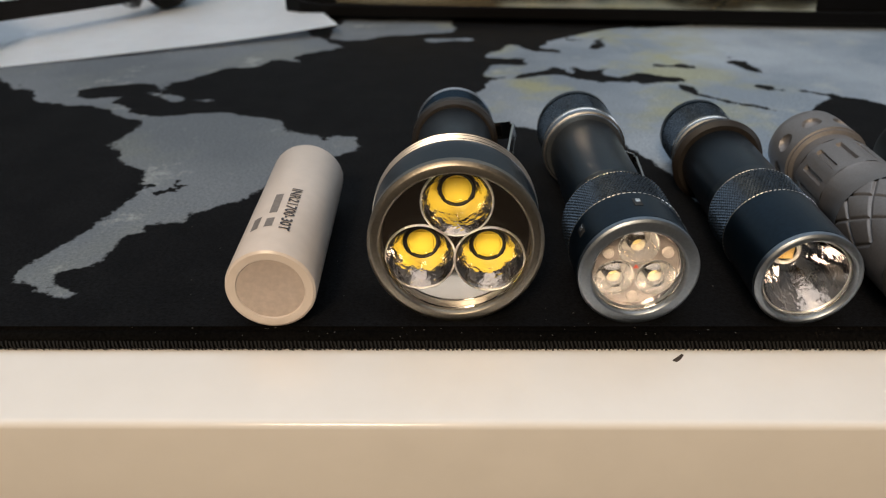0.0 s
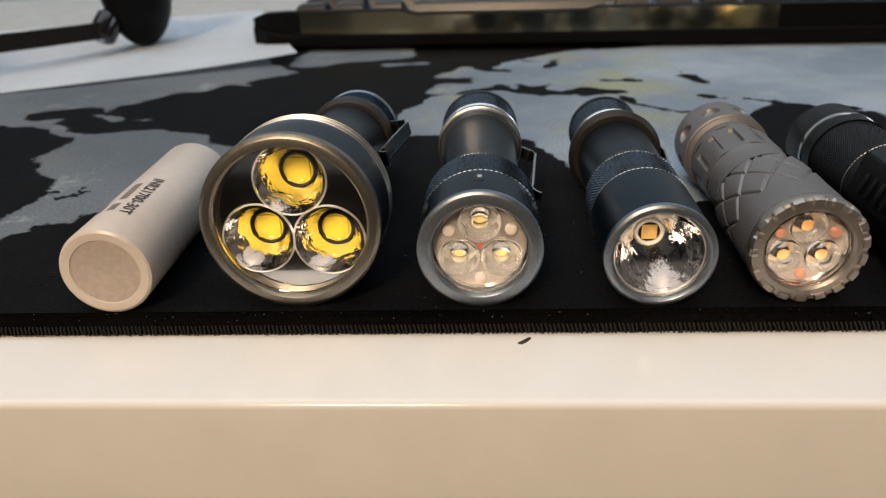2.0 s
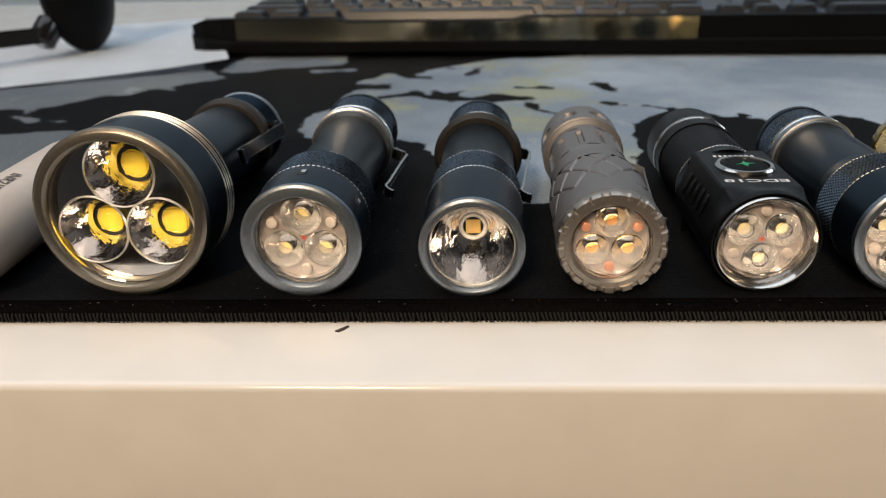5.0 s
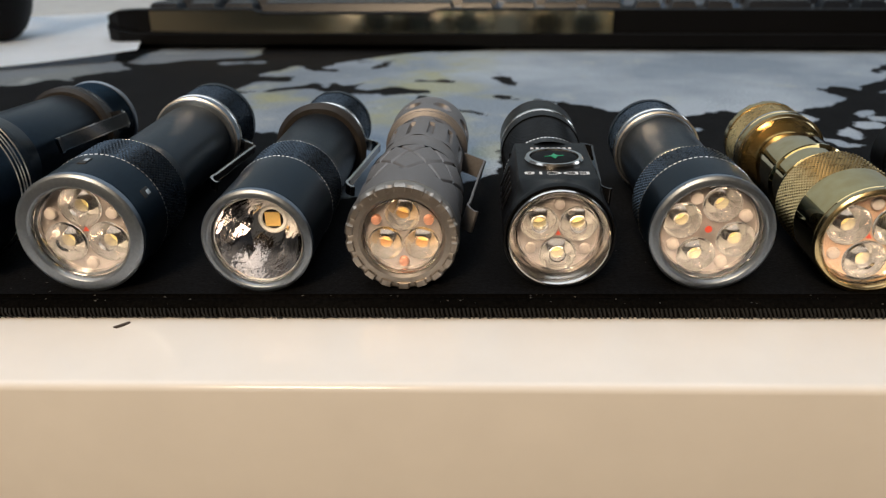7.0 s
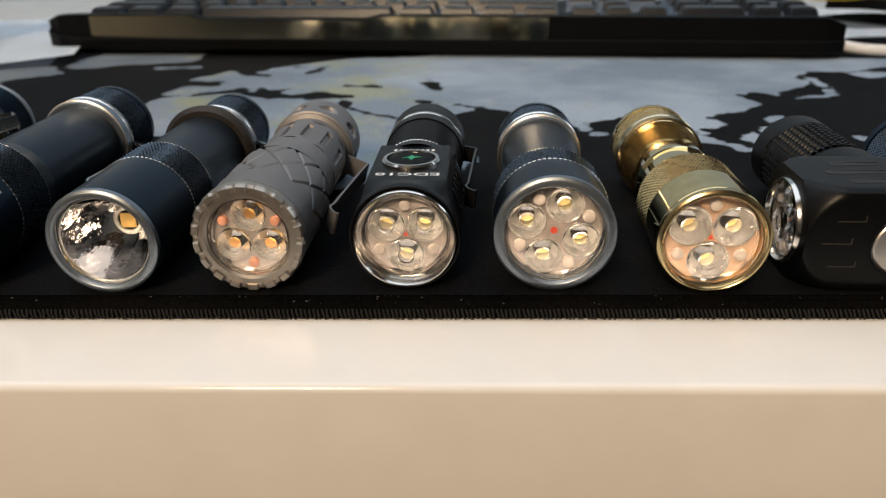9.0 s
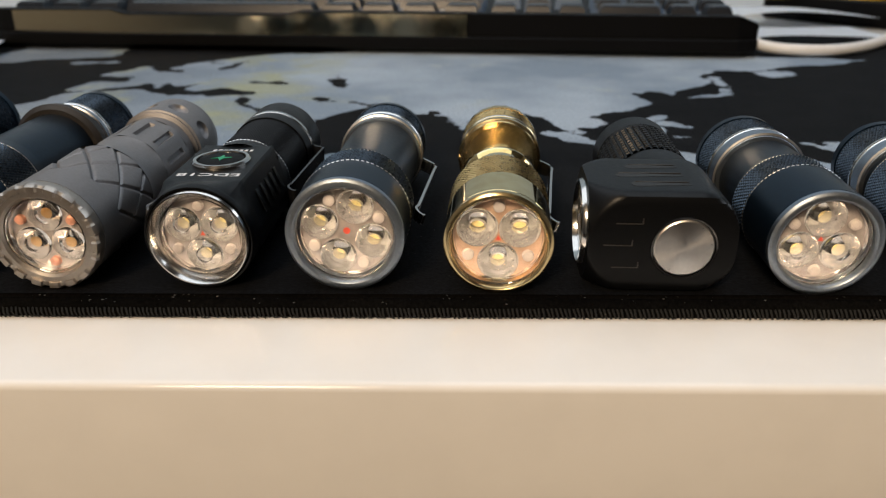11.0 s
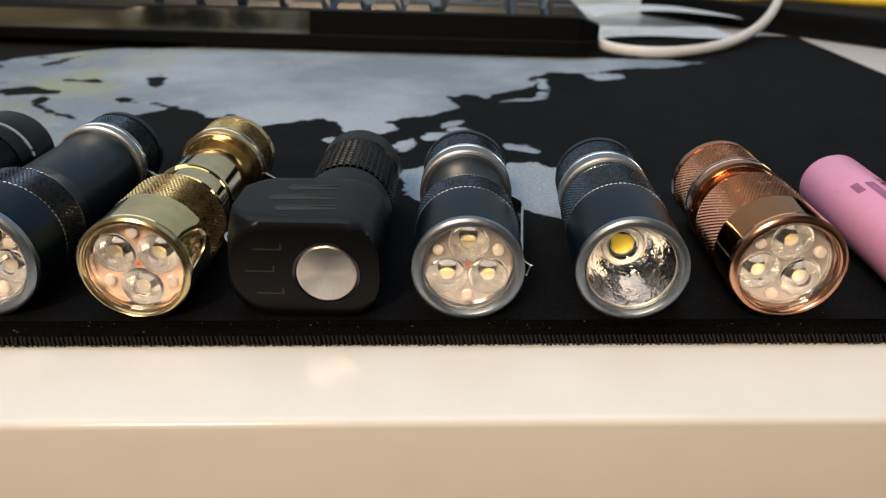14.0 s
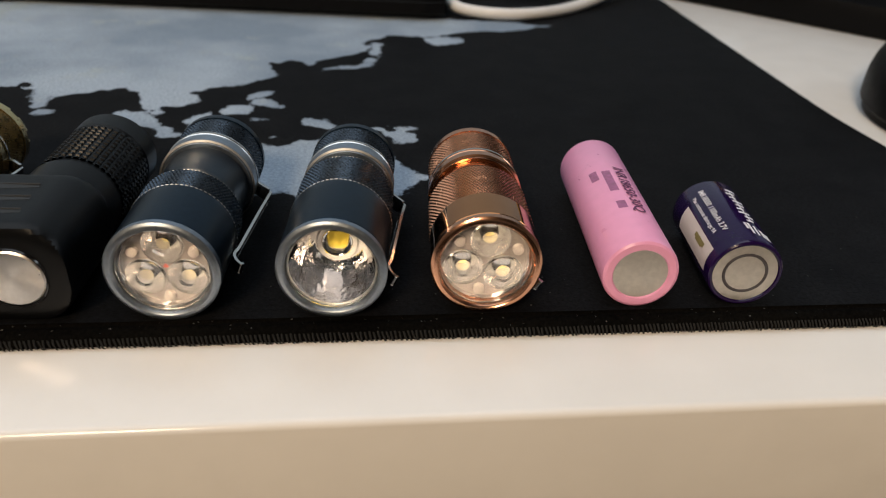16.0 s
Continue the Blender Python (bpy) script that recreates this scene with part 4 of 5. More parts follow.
# 5: black light with a side button
def side_button_light():
    R, L = 0.0129, 0.0870
    base, A = flashlight("black flashlight with silver bezel and round top button", 0.1400, 0.0087, -1.2, R, L, 0.0122)
    part("bezel", lathe([(0.0022, R - 0.0006), (0.0012, R - 0.0006), (0.0, R - 0.0012), (0.0, R - 0.0015), (0.0022, 0.0099), (0.0042, 0.0097)], 96), POLISHED, base, "polished steel bezel", A)
    window_pane(0.0098, 0.0024, base, A)
    cluster(base, A, 0.0096, 0.0042, 3, 60, PALE_PHOSPHOR)

    def shape(a, y):
        # round at the mouth; behind it a flat top panel between two sloping flanks
        c, sn = math.cos(a), abs(math.sin(a))
        if c <= 0:
            return R
        nx, nz = 0.0114, R - 0.0094
        size = math.hypot(nx, nz)
        boxy = min(0.0116 / max(c, 0.01), (nx * R / size) / ((nx * sn + nz * c) / size))
        t = min(1.0, max(0.0, (y - 0.0030) / 0.0055))
        return R + (boxy - R) * t

    part("bezel_seat", lathe([(0.0008, R - 0.0006), (0.0008, R - 0.0002), (0.0016, R), (0.0026, R)], 96), BLACK_ANODISED, base, "", A)
    part("head", turned(0.0026, 0.0375, shape, 180, 40), BLACK_ANODISED, base, "black head with a flat top", A)
    part("head_back", lathe([(0.0375, 0.0150), (0.0376, 0.0150), (0.0376, 0.0118)], 4), BLACK_ANODISED, base, "", A @ Matrix.Translation((0, -0.0006, -0.0016)) @ pose(0, 0, 0, 0, 45, 0))
    part("shoulder", lathe([(0.0365, 0.0124), (0.0385, 0.0121), (0.0420, 0.0119)], 96), BLACK_ANODISED, base, "", A)
    part("tube_knurl", knurl(0.0425, 0.0655, 0.0116, 0.0110, 0.00075, 0.00022), BLACK_ANODISED, base, "fine black knurling", A, False)
    white_seam(base, A, 0.0422, 0.0119)
    part("tailcap", lathe([(0.0655, 0.0116), (0.0655, 0.0122), (0.072, 0.0122), (0.072, 0.0116), (0.0735, 0.0116), (0.0735, 0.0123), (0.0845, 0.0123), (L, 0.0112), (L, 0)], 96), BLACK_ANODISED, base, "", A)
    B = A @ Matrix.Translation((0, 0.0230, 0.0116))
    up = B @ pose(0, 0, 0, 90)
    button = part("button", lathe([(0.0, 0.0073), (0.0006, 0.0073), (0.0011, 0.0069), (0.0011, 0.0061), (0.0003, 0.0059)], 64), POLISHED, base, "silver button ring", up)
    part("button_face", lathe([(0.0002, 0.0060), (0.0008, 0.0056), (0.0010, 0.0040), (0.0010, 0)], 48), BLACK_MATT, base, "black rubber button", up)
    part("button_mark", prism([(-0.0024, -0.0006), (-0.0008, -0.0001), (0.0002, -0.0022), (0.0009, -0.0002), (0.0026, 0.0004), (0.0006, 0.0006), (0.0001, 0.0022), (-0.0006, 0.0004)], 0.0010, 0.00115), INK_GREEN, base, "green mark", B)
    lettering("model_print", "EDC18", 0.0028, INK_WHITE, base, Matrix.Diagonal((1.9, 1, 1, 1))).matrix_basis = A @ Matrix.Translation((0, 0.0128, 0.01168)) @ pose(0, 0, 0, 0, 0, 180)
    for k in range(8):
        part("print_bar", box(-0.0004, 0.0004, -0.0007, 0.0007, 0, 0.00006), INK_WHITE, base, "", A @ Matrix.Translation((-0.0049 + 0.0014 * k, 0.0327, 0.01164)))
    for s in (-1, 1):
        for k in range(5):
            q = A @ pose(0, 0, 0, 0, s * 68, 0) @ Matrix.Translation((0, 0.014 + 0.0042 * k, R - 0.0002))
            part("cooling_slot", box(-0.003, 0.003, -0.0008, 0.0008, -0.0002, 0.0003, 0.0002), BLACK_ANODISED, base, "", q)
        for k in range(3):
            part("pin", lathe([(-0.0003, 0.0005), (0, 0.0005), (0.0001, 0)], 10), STEEL, base, "", A @ pose(0, 0, 0, 0, s * 52, 0) @ Matrix.Translation((0, 0.018 + 0.004 * k, R + 0.00002)) @ pose(0, 0, 0, 90))
    part("clip_band", shell(0.0715, 0.0735, 0.0124, 0.0124, 0.0110, 0.0003), POLISHED, base, "silver clip band", A)
    clip(base, A, -4, 0.0725, 0.0118, 0.030, 0.0042, R, BLACK_PLASTIC, 0.005)


side_button_light()

# 6: quad
standard_light("dark blue-grey flashlight with a four-emitter optic", 0.1742, 0.0086, -2.2, 0.0139, 0.0835, 0.0126, 0.0142, 0.0245, 0.0315, 0.0113, 0.0640, quad(20), 0.83, clip_at=(-18, 0.024, 0.0045))

# 7: brass
base, A = standard_light("polished brass flashlight with a triple optic and knurled grip", 0.2096, 0.0070, -3.1, 0.0126, 0.0825, 0.0124, 0.0145, 0.0282, 0.0325, 0.0104, 0.0635, triple(60, PALE_PHOSPHOR, back=BRASS_BACK), 0.87, BRASS, BRASS_KNURL, BRASS_SATIN, BRASS_SATIN, clip_at=(-16, 0.021, 0.0042), seam=False)
part("tube_band", shell(0.0400, 0.0412, 0.0107, 0.0107, 0.0100, 0.0003), BRASS, base, "", A)
for k in range(10):
    part("tail_tooth", box(-0.0024, 0.0024, 0.0800, 0.0823, 0.0108, 0.0121, 0.0004), BRASS_SATIN, base, "", A @ pose(0, 0, 0, 0, 36 * k, 0))

# 9, 10, 11: short lights
standard_light("short dark blue-grey flashlight with a triple optic", 0.2836, 0.0066, -2.5, 0.0127, 0.0675, 0.0127, 0.0190, 0.0282, 0.0310, 0.0112, 0.0460, triple(0, PALE_PHOSPHOR), 0.83, clip_at=(-18, 0.0100, 0.0040), ring=0.0055)
standard_light("short dark blue-grey flashlight with a deep mirror reflector", 0.3206, 0.0063, -4.7, 0.0127, 0.0630, 0.0124, 0.0222, 0.0370, 0.0380, 0.0112, 0.0420, thrower(PHOSPHOR, 0.0033, LED_BASE, True, 0.0048, 0.0115), 0.83, clip_at=(-24, 0.0065, 0.0040), ring=0.0055)
standard_light("short polished copper flashlight with a triple optic", 0.3563, 0.0068, -3.8, 0.0130, 0.0580, 0.0127, 0.0125, 0.0290, 0.0310, 0.0114, 0.0360, triple(8, PALE_PHOSPHOR, red=False), 0.84, COPPER, COPPER_KNURL, COPPER_SATIN, COPPER_SATIN, clip_at=(-30, 0.0045, 0.0042), seam=False)


# 8: angled black light
def angle_light():
    base = thing("flashlight", "black right-angle flashlight with a round steel tail button", "flashlight", pose(0.2470, 0.0060, 0, 0, 0, -2.4), "row of flashlights")
    w, h, d = 0.0168, 0.0247, 0.0275
    # a block whose lamp end is turned to a cone and whose other end is rounded
    bm = bmesh.new()
    rings = []
    seg = 96
    for k in range(41):
        x = -w + 2 * w * (1 - math.cos(math.pi * k / 40)) / 2
        u = min(x + w, 0.0125)
        turned_r = math.sqrt(d * d / 4 + 0.025 * u - u * u) if x + w < 0.0125 else 1.0
        past = max(0.0, x - (w - 0.0088))
        half = h / 2 - (0.0088 - math.sqrt(max(0.0, 0.0088 ** 2 - past ** 2)))
        ring = []
        for n in range(seg):
            a = 2 * math.pi * n / seg
            c, sn = abs(math.cos(a)) / (d / 2), abs(math.sin(a)) / half
            r = min((c ** 16 + sn ** 16) ** (-1 / 16), turned_r)
            ring.append(bm.verts.new((x, d / 2 - r * math.cos(a), h / 2 + r * math.sin(a))))
        rings.append(ring)
    for a, b in zip(rings, rings[1:]):
        for n in range(seg):
            bm.faces.new((a[n], a[(n + 1) % seg], b[(n + 1) % seg], b[n]))
    mouth, bore = [[bm.verts.new((x, d / 2 - 0.0107 * math.cos(2 * math.pi * n / seg), h / 2 + 0.0107 * math.sin(2 * math.pi * n / seg))) for n in range(seg)] for x in (-w, -w + 0.0075)]
    for a, b in ((rings[0], mouth), (mouth, bore)):
        for n in range(seg):
            bm.faces.new((a[n], a[(n + 1) % seg], b[(n + 1) % seg], b[n]))
    bm.faces.new(bore)
    bm.faces.new(rings[-1])
    part("housing", bm, BLACK_ANODISED, base, "black anodised housing with a turned lamp end")
    part("button", lathe([(-0.0003, 0.0), (-0.0003, 0.0066), (0.0, 0.0070), (0.0006, 0.0071)], 72), SPUN, base, "spun steel button disc", Matrix.Translation((0.0050, 0, 0.0118)))
    part("button_ring", lathe([(-0.0002, 0.0071), (-0.0004, 0.0075), (0.0004, 0.0079)], 72), BLACK_PLASTIC, base, "", Matrix.Translation((0.0050, 0, 0.0118)))
    for x0, x1, z in ((-0.0108, -0.0048, 0.0176), (-0.0132, -0.0068, 0.0122), (-0.0110, -0.0050, 0.0066)):
        part("engraved_line", box(x0, x1, -0.00012, 0.0003, z - 0.00012, z + 0.00012, 0.00004), ENGRAVED, base)
        part("engraved_tick", box(x1 - 0.00015, x1 + 0.00015, -0.00012, 0.0003, z, z + 0.0014, 0.00004), ENGRAVED, base)
    for x0, x1, y in ((-0.0070, 0.0068, 0.0068), (-0.0098, 0.0064, 0.0130), (-0.0066, 0.0060, 0.0192)):
        r = 0.0015
        ends = [(x0 + r - r * math.sin(math.pi * k / 8), y + r * math.cos(math.pi * k / 8)) for k in range(9)] + [(x1, y - 0.0004), (x1, y + 0.0004)]
        # Flush near-black inset for the slot's shade; pale bar for its lit lip.
        part("top_slot", prism(ends, h - 0.0010, h + 0.00006), GASKET, base, "milled slot")
        part("slot_lip_glint", box(x0 + 0.0010, x1 - 0.0004, y + 0.0013, y + 0.0016, h - 0.0004, h + 0.00018, 0.00008), ENGRAVED, base)
    T = Matrix.Translation((0.0049, 0, 0.0122))
    part("tube", lathe([(0.024, 0.0100), (0.027, 0.0119), (0.036, 0.0119), (0.0365, 0.0112), (0.0385, 0.0112)], 72), BLACK_ANODISED, base, "", T)

    def grip(a, y):
        cut = (abs(((a * 20 / math.pi) % 1) - 0.5) < 0.16) or (abs((((y - 0.0385) / 0.0021) % 1) - 0.5) < 0.2)
        return 0.0118 - (0.0005 if cut else 0.0)

    part("grip", turned(0.0385, 0.0600, grip, 320, 80), BLACK_ANODISED, base, "grip of small square studs", T)
    part("tail_end", lathe([(0.0600, 0.0112), (0.0610, 0.0119), (0.0690, 0.0119), (0.0705, 0.0108), (0.0705, 0)], 72), BLACK_ANODISED, base, "", T)
    S = Matrix.Translation((-w - 0.0010, 0.01375, 0.01235)) @ pose(0, 0, 0, 0, 0, -90)
    part("side_bezel", lathe([(0.004, 0.0106), (0.0008, 0.0106), (0.0, 0.0102), (0.0, 0.0098), (0.0012, 0.0094), (0.0032, 0.0092)], 72), POLISHED, base, "polished bezel of the lamp", S)
    window_pane(0.0092, 0.0012, base, S)
    cluster(base, S, 0.0091, 0.0032, 3, 0, PALE_PHOSPHOR)


angle_light()

# ---- loose cells ----


def cell(label, x, y, yaw, r, length, wrap, end, ring, spin=0.0):
    base = thing("battery_cell", label, "battery", pose(x, y - 0.0018, 0, 0, 0, yaw), "loose battery cells")
    A = Matrix.Translation((0, 0, r + 0.0001)) @ pose(0, 0, 0, 0, spin, 0)
    part("wrap", lathe([(0.0006, ring), (0.0001, ring + 0.0003), (0.0, ring + 0.0008), (0.0, r - 0.0008), (0.0004, r - 0.0002), (0.0012, r), (length - 0.0012, r), (length - 0.0003, r - 0.0004), (length, r - 0.0012), (length, ring)], 96), wrap, base, "", A)
    part("end_disc", lathe([(0.0005, ring + 0.0002), (0.0005, 0)], 64), end, base, "bare metal end of the cell", A)
    part("top_disc", lathe([(length - 0.0004, ring + 0.0001), (length - 0.0004, 0)], 48), end, base, "", A)
    return base, A


def print_line(base, A, text, size, r, angle, y, mat):
    ob = lettering("print", text, size, mat, base, Matrix.Translation((0, y, 0.00022)) @ pose(0, 0, 0, 0, 0, -90), r)
    ob.matrix_basis = A @ pose(0, 0, 0, 0, angle, 0)


base, A = cell("cream-white cylindrical cell with dark print lying on the mat", -0.0613, 0.0064, 1.8, 0.0113, 0.0680, WRAP_WHITE, CELL_END, 0.0083)
print_line(base, A, "INR21700-30T", 0.0040, 0.0113, 13, 0.0225, INK)
curved_bars("print_bar", [(-8, 0.0125, 0.0170, 0.0022), (-8, 0.0200, 0.0310, 0.0022), (-28, 0.0125, 0.0190, 0.0022)], 0.01136, INK_FAINT, base).matrix_basis = A
base, A = cell("pink cylindrical cell with purple print lying on the mat", 0.3945, 0.0079, -4.8, 0.0094, 0.0640, WRAP_PINK, CELL_END_PLATED, 0.0066)
print_line(base, A, "INR18650-30Q", 0.0044, 0.0094, 14, 0.0290, INK_PURPLE)
curved_bars("print_bar", [(-10, 0.0175, 0.0215, 0.0024), (-10, 0.0275, 0.0400, 0.0024), (-32, 0.0355, 0.0410, 0.0022)], 0.00946, INK_FAINT_PURPLE, base).matrix_basis = A
base, A = cell("short dark purple glossy cell with white print", 0.4212, 0.0077, -7.2, 0.00918, 0.0352, WRAP_PURPLE, CELL_END_PLATED, 0.0078)
part("end_ring", lathe([(0.0005, 0.0056), (0.0002, 0.0054), (0.0002, 0.0050), (0.0005, 0.0048)], 48), INK, base, "pressed ring in the end", A)
print_line(base, A, "IMR18350 1100mAh 3.7V", 0.0021, 0.00920, -30, 0.0185, INK_WHITE)
print_line(base, A, "Max continuous discharge: 9A", 0.00155, 0.00920, -45, 0.0180, INK_WHITE)
# the pale label and the emblem as plain shapes
curved_bars("pale_label", [(-80, 0.0035, 0.0265, 0.0066)], 0.00923, WRAP_LABEL, base).matrix_basis = A
curved_bars("label_mark", [(-72, 0.0080, 0.0150, 0.0012), (-76, 0.0090, 0.0140, 0.0008)], 0.00927, INK_OLIVE, base).matrix_basis = A
emblem = [(18 + 3 * math.sin(1.7 * k), 0.0110 + 0.0022 * k, 0.0120 + 0.0022 * k, 0.0020 + 0.0006 * (k % 3)) for k in range(9)]
emblem += [(4, 0.0068, 0.0100, 0.0007), (9, 0.0045, 0.0100, 0.0006), (16, 0.0040, 0.0088, 0.0006), (24, 0.0034, 0.0074, 0.0009), (31, 0.0030, 0.0062, 0.0016), (18, 0.0110, 0.0296, 0.0005)]
curved_bars("emblem", emblem, 0.00924, INK_WHITE, base).matrix_basis = A

# ---- keyboard ----


def keyboard():
    base = thing("keyboard", "black gaming keyboard with glossy front bezel and pale key skirts", "keyboard", pose(-0.1125, 0.3475, 0, 0, 0, -5.75))
    W = 0.4935
    part("case", prism([(0.006, 0.004), (W - 0.004, 0.004), (W + 0.002, 0.03), (W - 0.004, 0.20), (0.01, 0.20), (-0.012, 0.05)], 0.0005, 0.0150, 0.002), BLACK_MATT, base)
    # a polished strip along the front, its left end drawn out to a tip, over a black lip
    stations = ((-0.018, 0.012, 0.0150, 0.0200), (-0.006, 0.004, 0.0125, 0.0240), (0.010, 0.0, 0.0110, 0.0250), (0.088, 0.0, 0.0110, 0.0250), (0.098, 0.0, 0.0110, 0.0222), (0.205, 0.0, 0.0110, 0.0222), (0.214, 0.0, 0.0110, 0.0245), (W - 0.012, 0.0, 0.0110, 0.0235), (W, 0.003, 0.0110, 0.0190))

    def swept(rows):
        bm = bmesh.new()
        rows = [[bm.verts.new(q) for q in row] for row in rows]
        n = len(rows[0])
        for a, b in zip(rows, rows[1:]):
            for k in range(n):
                bm.faces.new((a[k], a[(k + 1) % n], b[(k + 1) % n], b[k]))
        bm.faces.new(rows[0])
        bm.faces.new(rows[-1])
        return bm

    # Warm tint and the end at x=0.32 stand in for a reflection.
    strip = [(0.020, 0.0, 0.0120, 0.0246)] + [q for q in stations if 0.02 < q[0] < 0.3] + [(0.320, 0.0, 0.0110, 0.0241)]
    part("front_bezel", swept([[(x, y, z0), (x, y + (z1 - z0) * 0.062, z1), (x, y + 0.0018, z1), (x, y + 0.0018, z0)] for x, y, z0, z1 in strip]), BEZEL, base, "front strip tinted as a warm reflection", None, False)
    part("front_rail", swept([[(x, y + 0.0019, z0), (x, y + 0.0019, z1 + 0.0004), (x, y + 0.0085, z1 + 0.0008), (x, y + 0.0085, z0)] for x, y, z0, z1 in stations]), BLACK_MATT, base, "black rail over the strip", None, False)
    part("front_lip", swept([[(x, y + 0.004, 0.0012), (x, y - 0.0006, 0.0040), (x, y - 0.0006, z0 - 0.0008), (x, y + 0.0002, z0), (x, y + 0.0075, z0), (x, y + 0.0075, 0.0012)] for x, y, z0, z1 in stations]), BLACK_MATT, base, "black lower lip", None, False)
    part("badge", prism([(0.259, -0.0002), (0.277, -0.0002), (0.269, 0.009)], -0.0006, 0.0002), BEZEL, base, "small dark metal emblem", Matrix.Translation((0.0, -0.0003, 0.0120)) @ pose(0, 0, 0, 86))
    U = 0.0212
    rows = [
        [(1.25, 0), (1.25, 0), (1.25, 0), (6.25, 1), (1.25, 0), (1.25, 0), (1.25, 0), (1.25, 0), (0.15, -1), (1, 0), (1, 0), (1, 0), (0.15, -1), (2, 0), (1, 0), (1, 0)],
        [(2.25, 0)] + [(1, 0)] * 10 + [(2.75, 0), (1.15, -1), (1, 0), (1.15, -1), (1, 0), (1, 0), (1, 0), (1, 0)],
        [(1.75, 0)] + [(1, 0)] * 11 + [(2.25, 0), (3.3, -1), (1, 0), (1, 0), (1, 0)],
        [(1.5, 0)] + [(1, 0)] * 12 + [(1.5, 0), (0.15, -1), (1, 0), (1, 0), (1, 0), (0.15, -1), (1, 0), (1, 0), (1, 0), (1, 0)],
    ]
    shared = {}
    for j, row in enumerate(rows):
        x = 0.010
        for width, kind in row:
            w = width * U
            if kind >= 0:
                if width not in shared:
                    g, d = 0.0012, 0.0200
                    for what, (z0, z1, i0, i1, mat) in {"cap": (0.0075, 0.0135, 0.0012, 0.0030, KEYCAP), "skirt": (0.0, 0.0075, 0.0, 0.0010, SKIRT)}.items():
                        bm = bmesh.new()
                        lo = [bm.verts.new(p) for p in ((g + i0, g + i0, z0), (w - g - i0, g + i0, z0), (w - g - i0, d - g - i0, z0), (g + i0, d - g - i0, z0))]
                        hi = [bm.verts.new(p) for p in ((g + i1, g + i1 * 1.2, z1 - 0.0006), (w - g - i1, g + i1 * 1.2, z1 - 0.0006), (w - g - i1, d - g - i1, z1), (g + i1, d - g - i1, z1))]
                        bm.faces.new(lo[::-1])
                        bm.faces.new(hi)
                        for k in range(4):
                            bm.faces.new((lo[k], lo[(k + 1) % 4], hi[(k + 1) % 4], hi[k]))
                        bmesh.ops.bevel(bm, geom=[e for e in bm.edges if all(v in hi for v in e.verts)], offset=0.0008, segments=2, affect="EDGES")
                        me = bpy.data.meshes.new(what)
                        bm.to_mesh(me)
                        bm.free()
                        me.materials.append(mat)
                        shared.setdefault(width, {})[what] = me
                at = Matrix.Translation((x, 0.0115 + j * 0.0212, 0.0150 + 0.0012 * j))
                key = new("key", shared[width]["cap"])
                key.parent, key.matrix_basis = base, at
                sk = new("key_skirt", shared[width]["skirt"])
                sk.parent = key
            x += w


keyboard()

# ---- paper and headset ----


def paper():
    nx, ny = 24, 24
    bm = bmesh.new()
    o, u, v = Vector((-0.0865, 0.3058)), Vector((-0.207, -0.080)), Vector((-0.097, 0.255))
    grid = []
    for j in range(ny + 1):
        row = []
        for i in range(nx + 1):
            p = o + u * (i / nx) + v * (j / ny)
            lift = 0.0006 + 0.004 * max(0, 1 - (i / nx) / 0.4) ** 2 * max(0, 1 - j / ny / 0.7) + 0.0012 * (1 + math.sin(4.0 * i / nx + 1.0)) * (1 - j / ny)
            row.append(bm.verts.new((p.x, p.y, lift)))
        grid.append(row)
    for a, b in zip(grid, grid[1:]):
        for i in range(nx):
            bm.faces.new((a[i], a[i + 1], b[i + 1], b[i]))
    bmesh.ops.solidify(bm, geom=bm.faces[:], thickness=0.0002)
    tagged(mesh_object("paper_sheet", bm, PAPER), "slightly curled sheet of white paper on the mat", "paper")


paper()


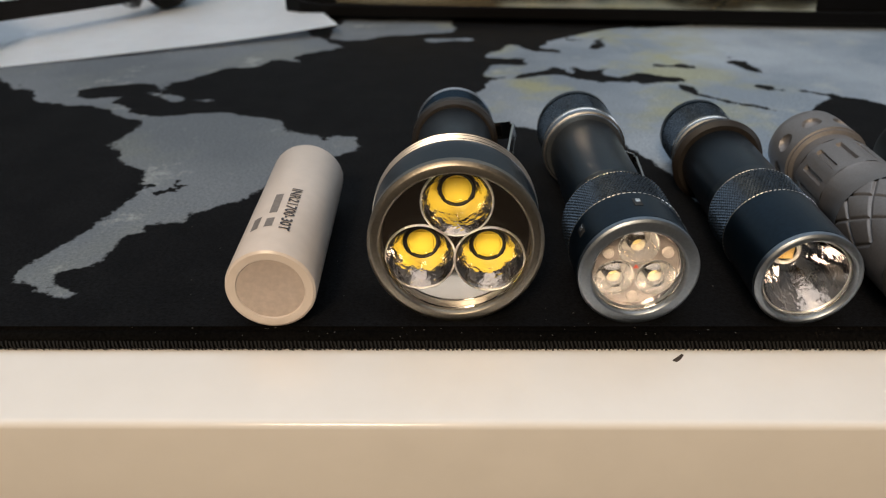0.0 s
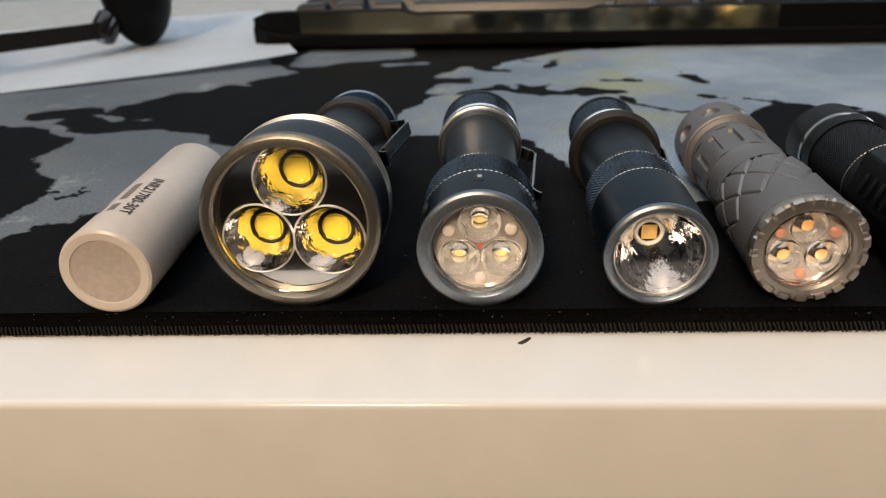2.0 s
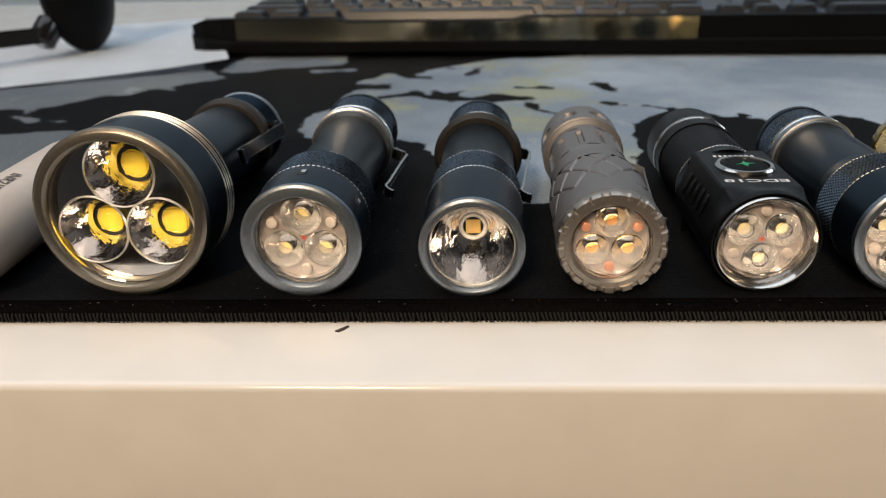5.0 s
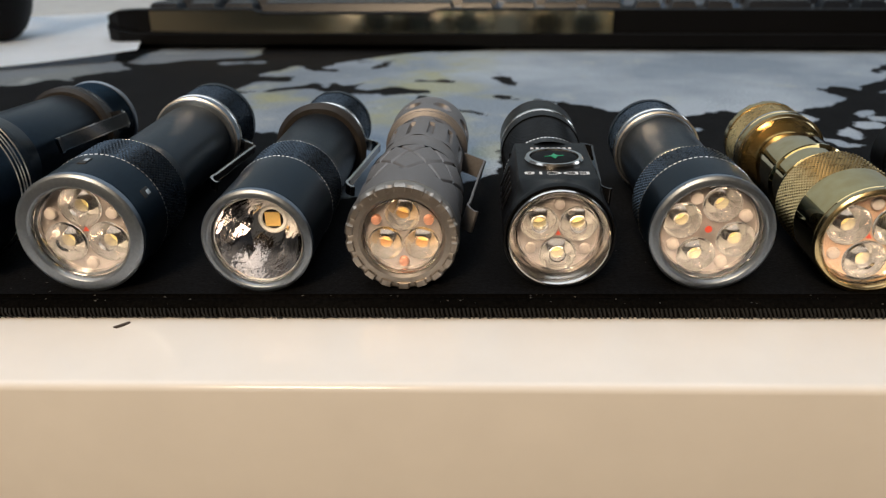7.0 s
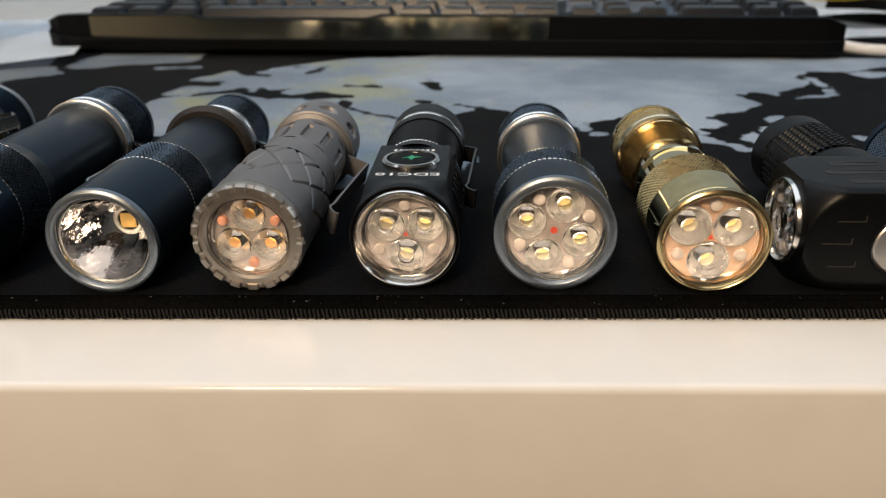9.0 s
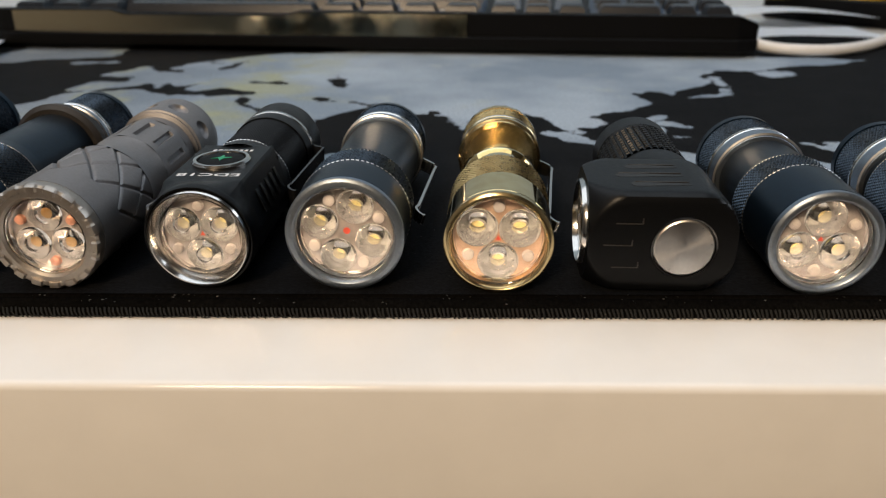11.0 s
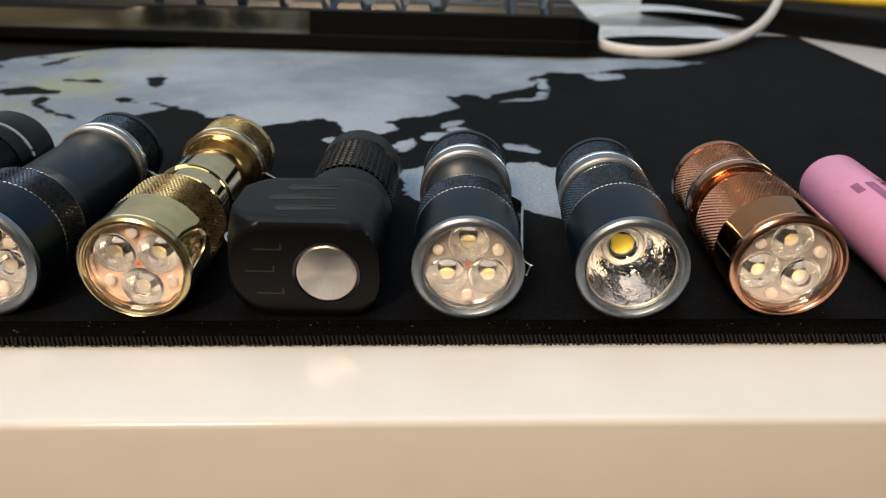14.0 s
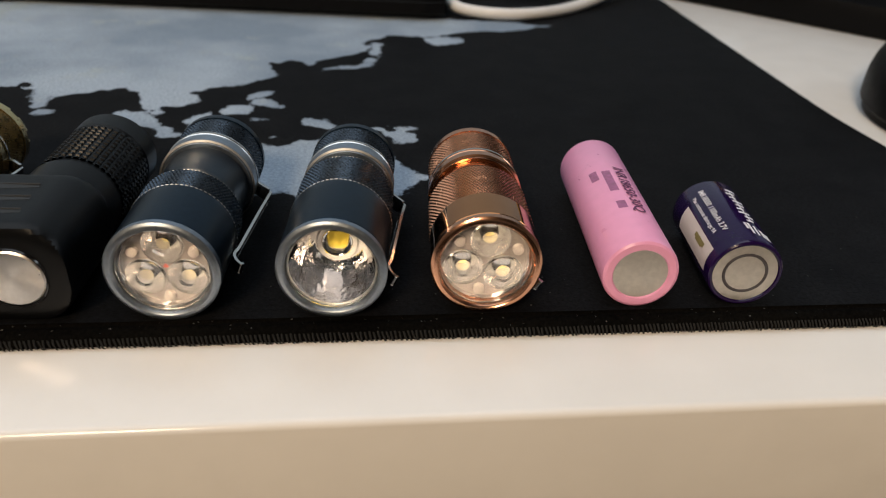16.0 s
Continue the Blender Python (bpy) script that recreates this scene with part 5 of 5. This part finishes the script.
def headset():
    base = thing("headset", "black headset with a thin curved arm lying on paper", "headset", pose(-0.2295, 0.3479, 0))
    arm = smooth_line([(-0.075, -0.088, 0.020), (-0.050, -0.062, 0.020), (-0.022, -0.030, 0.019), (0.000, 0.000, 0.018)], 10)
    part("arm", ribbon(arm, 0.011, 0.0055, (0, 0.25, 1)), BLACK_PLASTIC, base, "glossy black arm")
    hinge = part("hinge", lathe([(0, 0), (0, 0.0060), (0.0015, 0.0082), (0.010, 0.0090), (0.018, 0.0082), (0.020, 0.0060), (0.020, 0)], 40), BLACK_PLASTIC, base, "glossy black hinge", pose(-0.002, 0.000, 0.0120, 48, 0, -20))
    part("hinge_screw", lathe([(-0.0006, 0), (-0.0006, 0.0022), (0.0002, 0.0026)], 20), POLISHED, hinge, "small steel screw")
    bm = bmesh.new()
    bmesh.ops.create_uvsphere(bm, u_segments=36, v_segments=20, radius=1)
    for v in bm.verts:
        f = 1 + 0.05 * math.cos(3 * math.atan2(v.co.y, v.co.x))
        v.co = (v.co.x * 0.021 * f, v.co.y * 0.034 * f, v.co.z * 0.042)
    part("pad", bm, BLACK_MATT, base, "soft grey-black ear pad", Matrix.Translation((0.013, 0.036, 0.0435)))
    bm = bmesh.new()
    bmesh.ops.create_uvsphere(bm, u_segments=36, v_segments=20, radius=1)
    for v in bm.verts:
        flat = max(-0.75, min(0.75, v.co.z)) / 0.75
        v.co = (v.co.x * 0.042, v.co.y * 0.036, flat * 0.024)
    part("earcup", bm, BLACK_MATT, base, "dark round earcup", Matrix.Translation((-0.092, -0.094, 0.0255)))
    band = smooth_line([(-0.095, -0.070, 0.045), (-0.085, -0.020, 0.055), (-0.080, 0.040, 0.060), (-0.050, 0.085, 0.052), (0.005, 0.060, 0.040)], 10)
    part("headband", ribbon(band, 0.014, 0.006, (0.2, 0.2, 1)), BLACK_MATT, base)


headset()

# ---- cables, papers and things behind ----
c = mesh_object("white_cable", tube(smooth_line([(0.380, 0.330, 0.008), (0.392, 0.312, 0.0045), (0.425, 0.305, 0.004), (0.470, 0.335, 0.004), (0.515, 0.385, 0.010), (0.556, 0.455, 0.022), (0.578, 0.525, 0.028), (0.560, 0.585, 0.030), (0.500, 0.620, 0.028)], 10), 0.0034), CABLE_WHITE)
tagged(c, "looped white cable beside the keyboard", "cable")
c = mesh_object("yellow_cable", tube(smooth_line([(0.398, 0.653, 0.010), (0.447, 0.560, 0.014), (0.470, 0.500, 0.018), (0.515, 0.490, 0.022), (0.590, 0.530, 0.023), (0.680, 0.610, 0.023), (0.765, 0.679, 0.022)], 10), 0.0055), CABLE_YELLOW)
tagged(c, "thick yellow cable lying behind the keyboard", "cable")
c = mesh_object("yellow_cable", tube(smooth_line([(0.505, 0.470, 0.012), (0.545, 0.448, 0.021), (0.600, 0.420, 0.021), (0.660, 0.395, 0.021)], 10), 0.0040), CABLE_YELLOW)
tagged(c, "thin yellow cable end in shade", "cable")
for (ox, oy, oz), (w, d), yaw, bend in (((0.384, 0.350, 0.0006), (0.110, 0.050), 6, 0.004), ((0.404, 0.425, 0.0010), (0.115, 0.062), 2, 0.010)):
    bm = bmesh.new()
    rows = [[bm.verts.new((w * i / 12, d * k + 0.004 * math.sin(i * 0.5 + k), bend * (0.4 + 0.6 * math.sin(i / 12 * 2.6 + 0.4)) * (1 - 0.3 * k))) for k in (0, 0.5, 1)] for i in range(13)]
    for a, b in zip(rows, rows[1:]):
        for k in range(2):
            bm.faces.new((a[k], a[k + 1], b[k + 1], b[k]))
    bmesh.ops.solidify(bm, geom=bm.faces[:], thickness=0.0004)
    p = mesh_object("paper_slip", bm, PAPER)
    p.matrix_basis = pose(ox, oy, oz, 0, 0, yaw)
    tagged(p, "bent white paper slip beside the keyboard", "paper")

stand = thing("monitor_stand", "large black matt monitor stand foot on the desk", "monitor stand", pose(0.592, 0.360, -0.004, 0, 0, -49))
part("foot", box(-0.20, 0.30, 0.0, 0.22, 0.0, 0.020, 0.004), BLACK_MATT, stand)
part("column", box(-0.02, 0.10, 0.08, 0.16, 0.020, 0.30, 0.006), BLACK_MATT, stand)


def mouse():
    base = thing("computer_mouse", "black computer mouse on the bare white desk", "mouse", pose(0.594, 0.160, -0.004, 0, 0, -34))
    bm = bmesh.new()
    bmesh.ops.create_uvsphere(bm, u_segments=40, v_segments=24, radius=1)
    for v in bm.verts:
        x, y, z = v.co
        if z < 0 and abs(x) + abs(y) > 1e-4:
            x, y = x / math.hypot(x, y) * (0.94 if z < -0.3 else 1.0), y / math.hypot(x, y) * (0.94 if z < -0.3 else 1.0)
        v.co = (x * 0.034 * (1 - 0.12 * y), y * 0.060, 0.0005 + 0.010 * min(1.0, 1 + z * 2.0) * (z > -0.5) + 0.030 * max(0.0, z) ** 0.8)
    part("shell", bm, BLACK_MATT, base)
    part("wheel", lathe([(-0.0035, 0), (-0.0035, 0.0085), (0.0035, 0.0085), (0.0035, 0)], 28), BLACK_PLASTIC, base, "", Matrix.Translation((0, 0.032, 0.033)) @ pose(0, 0, 0, 0, 0, 90))


mouse()
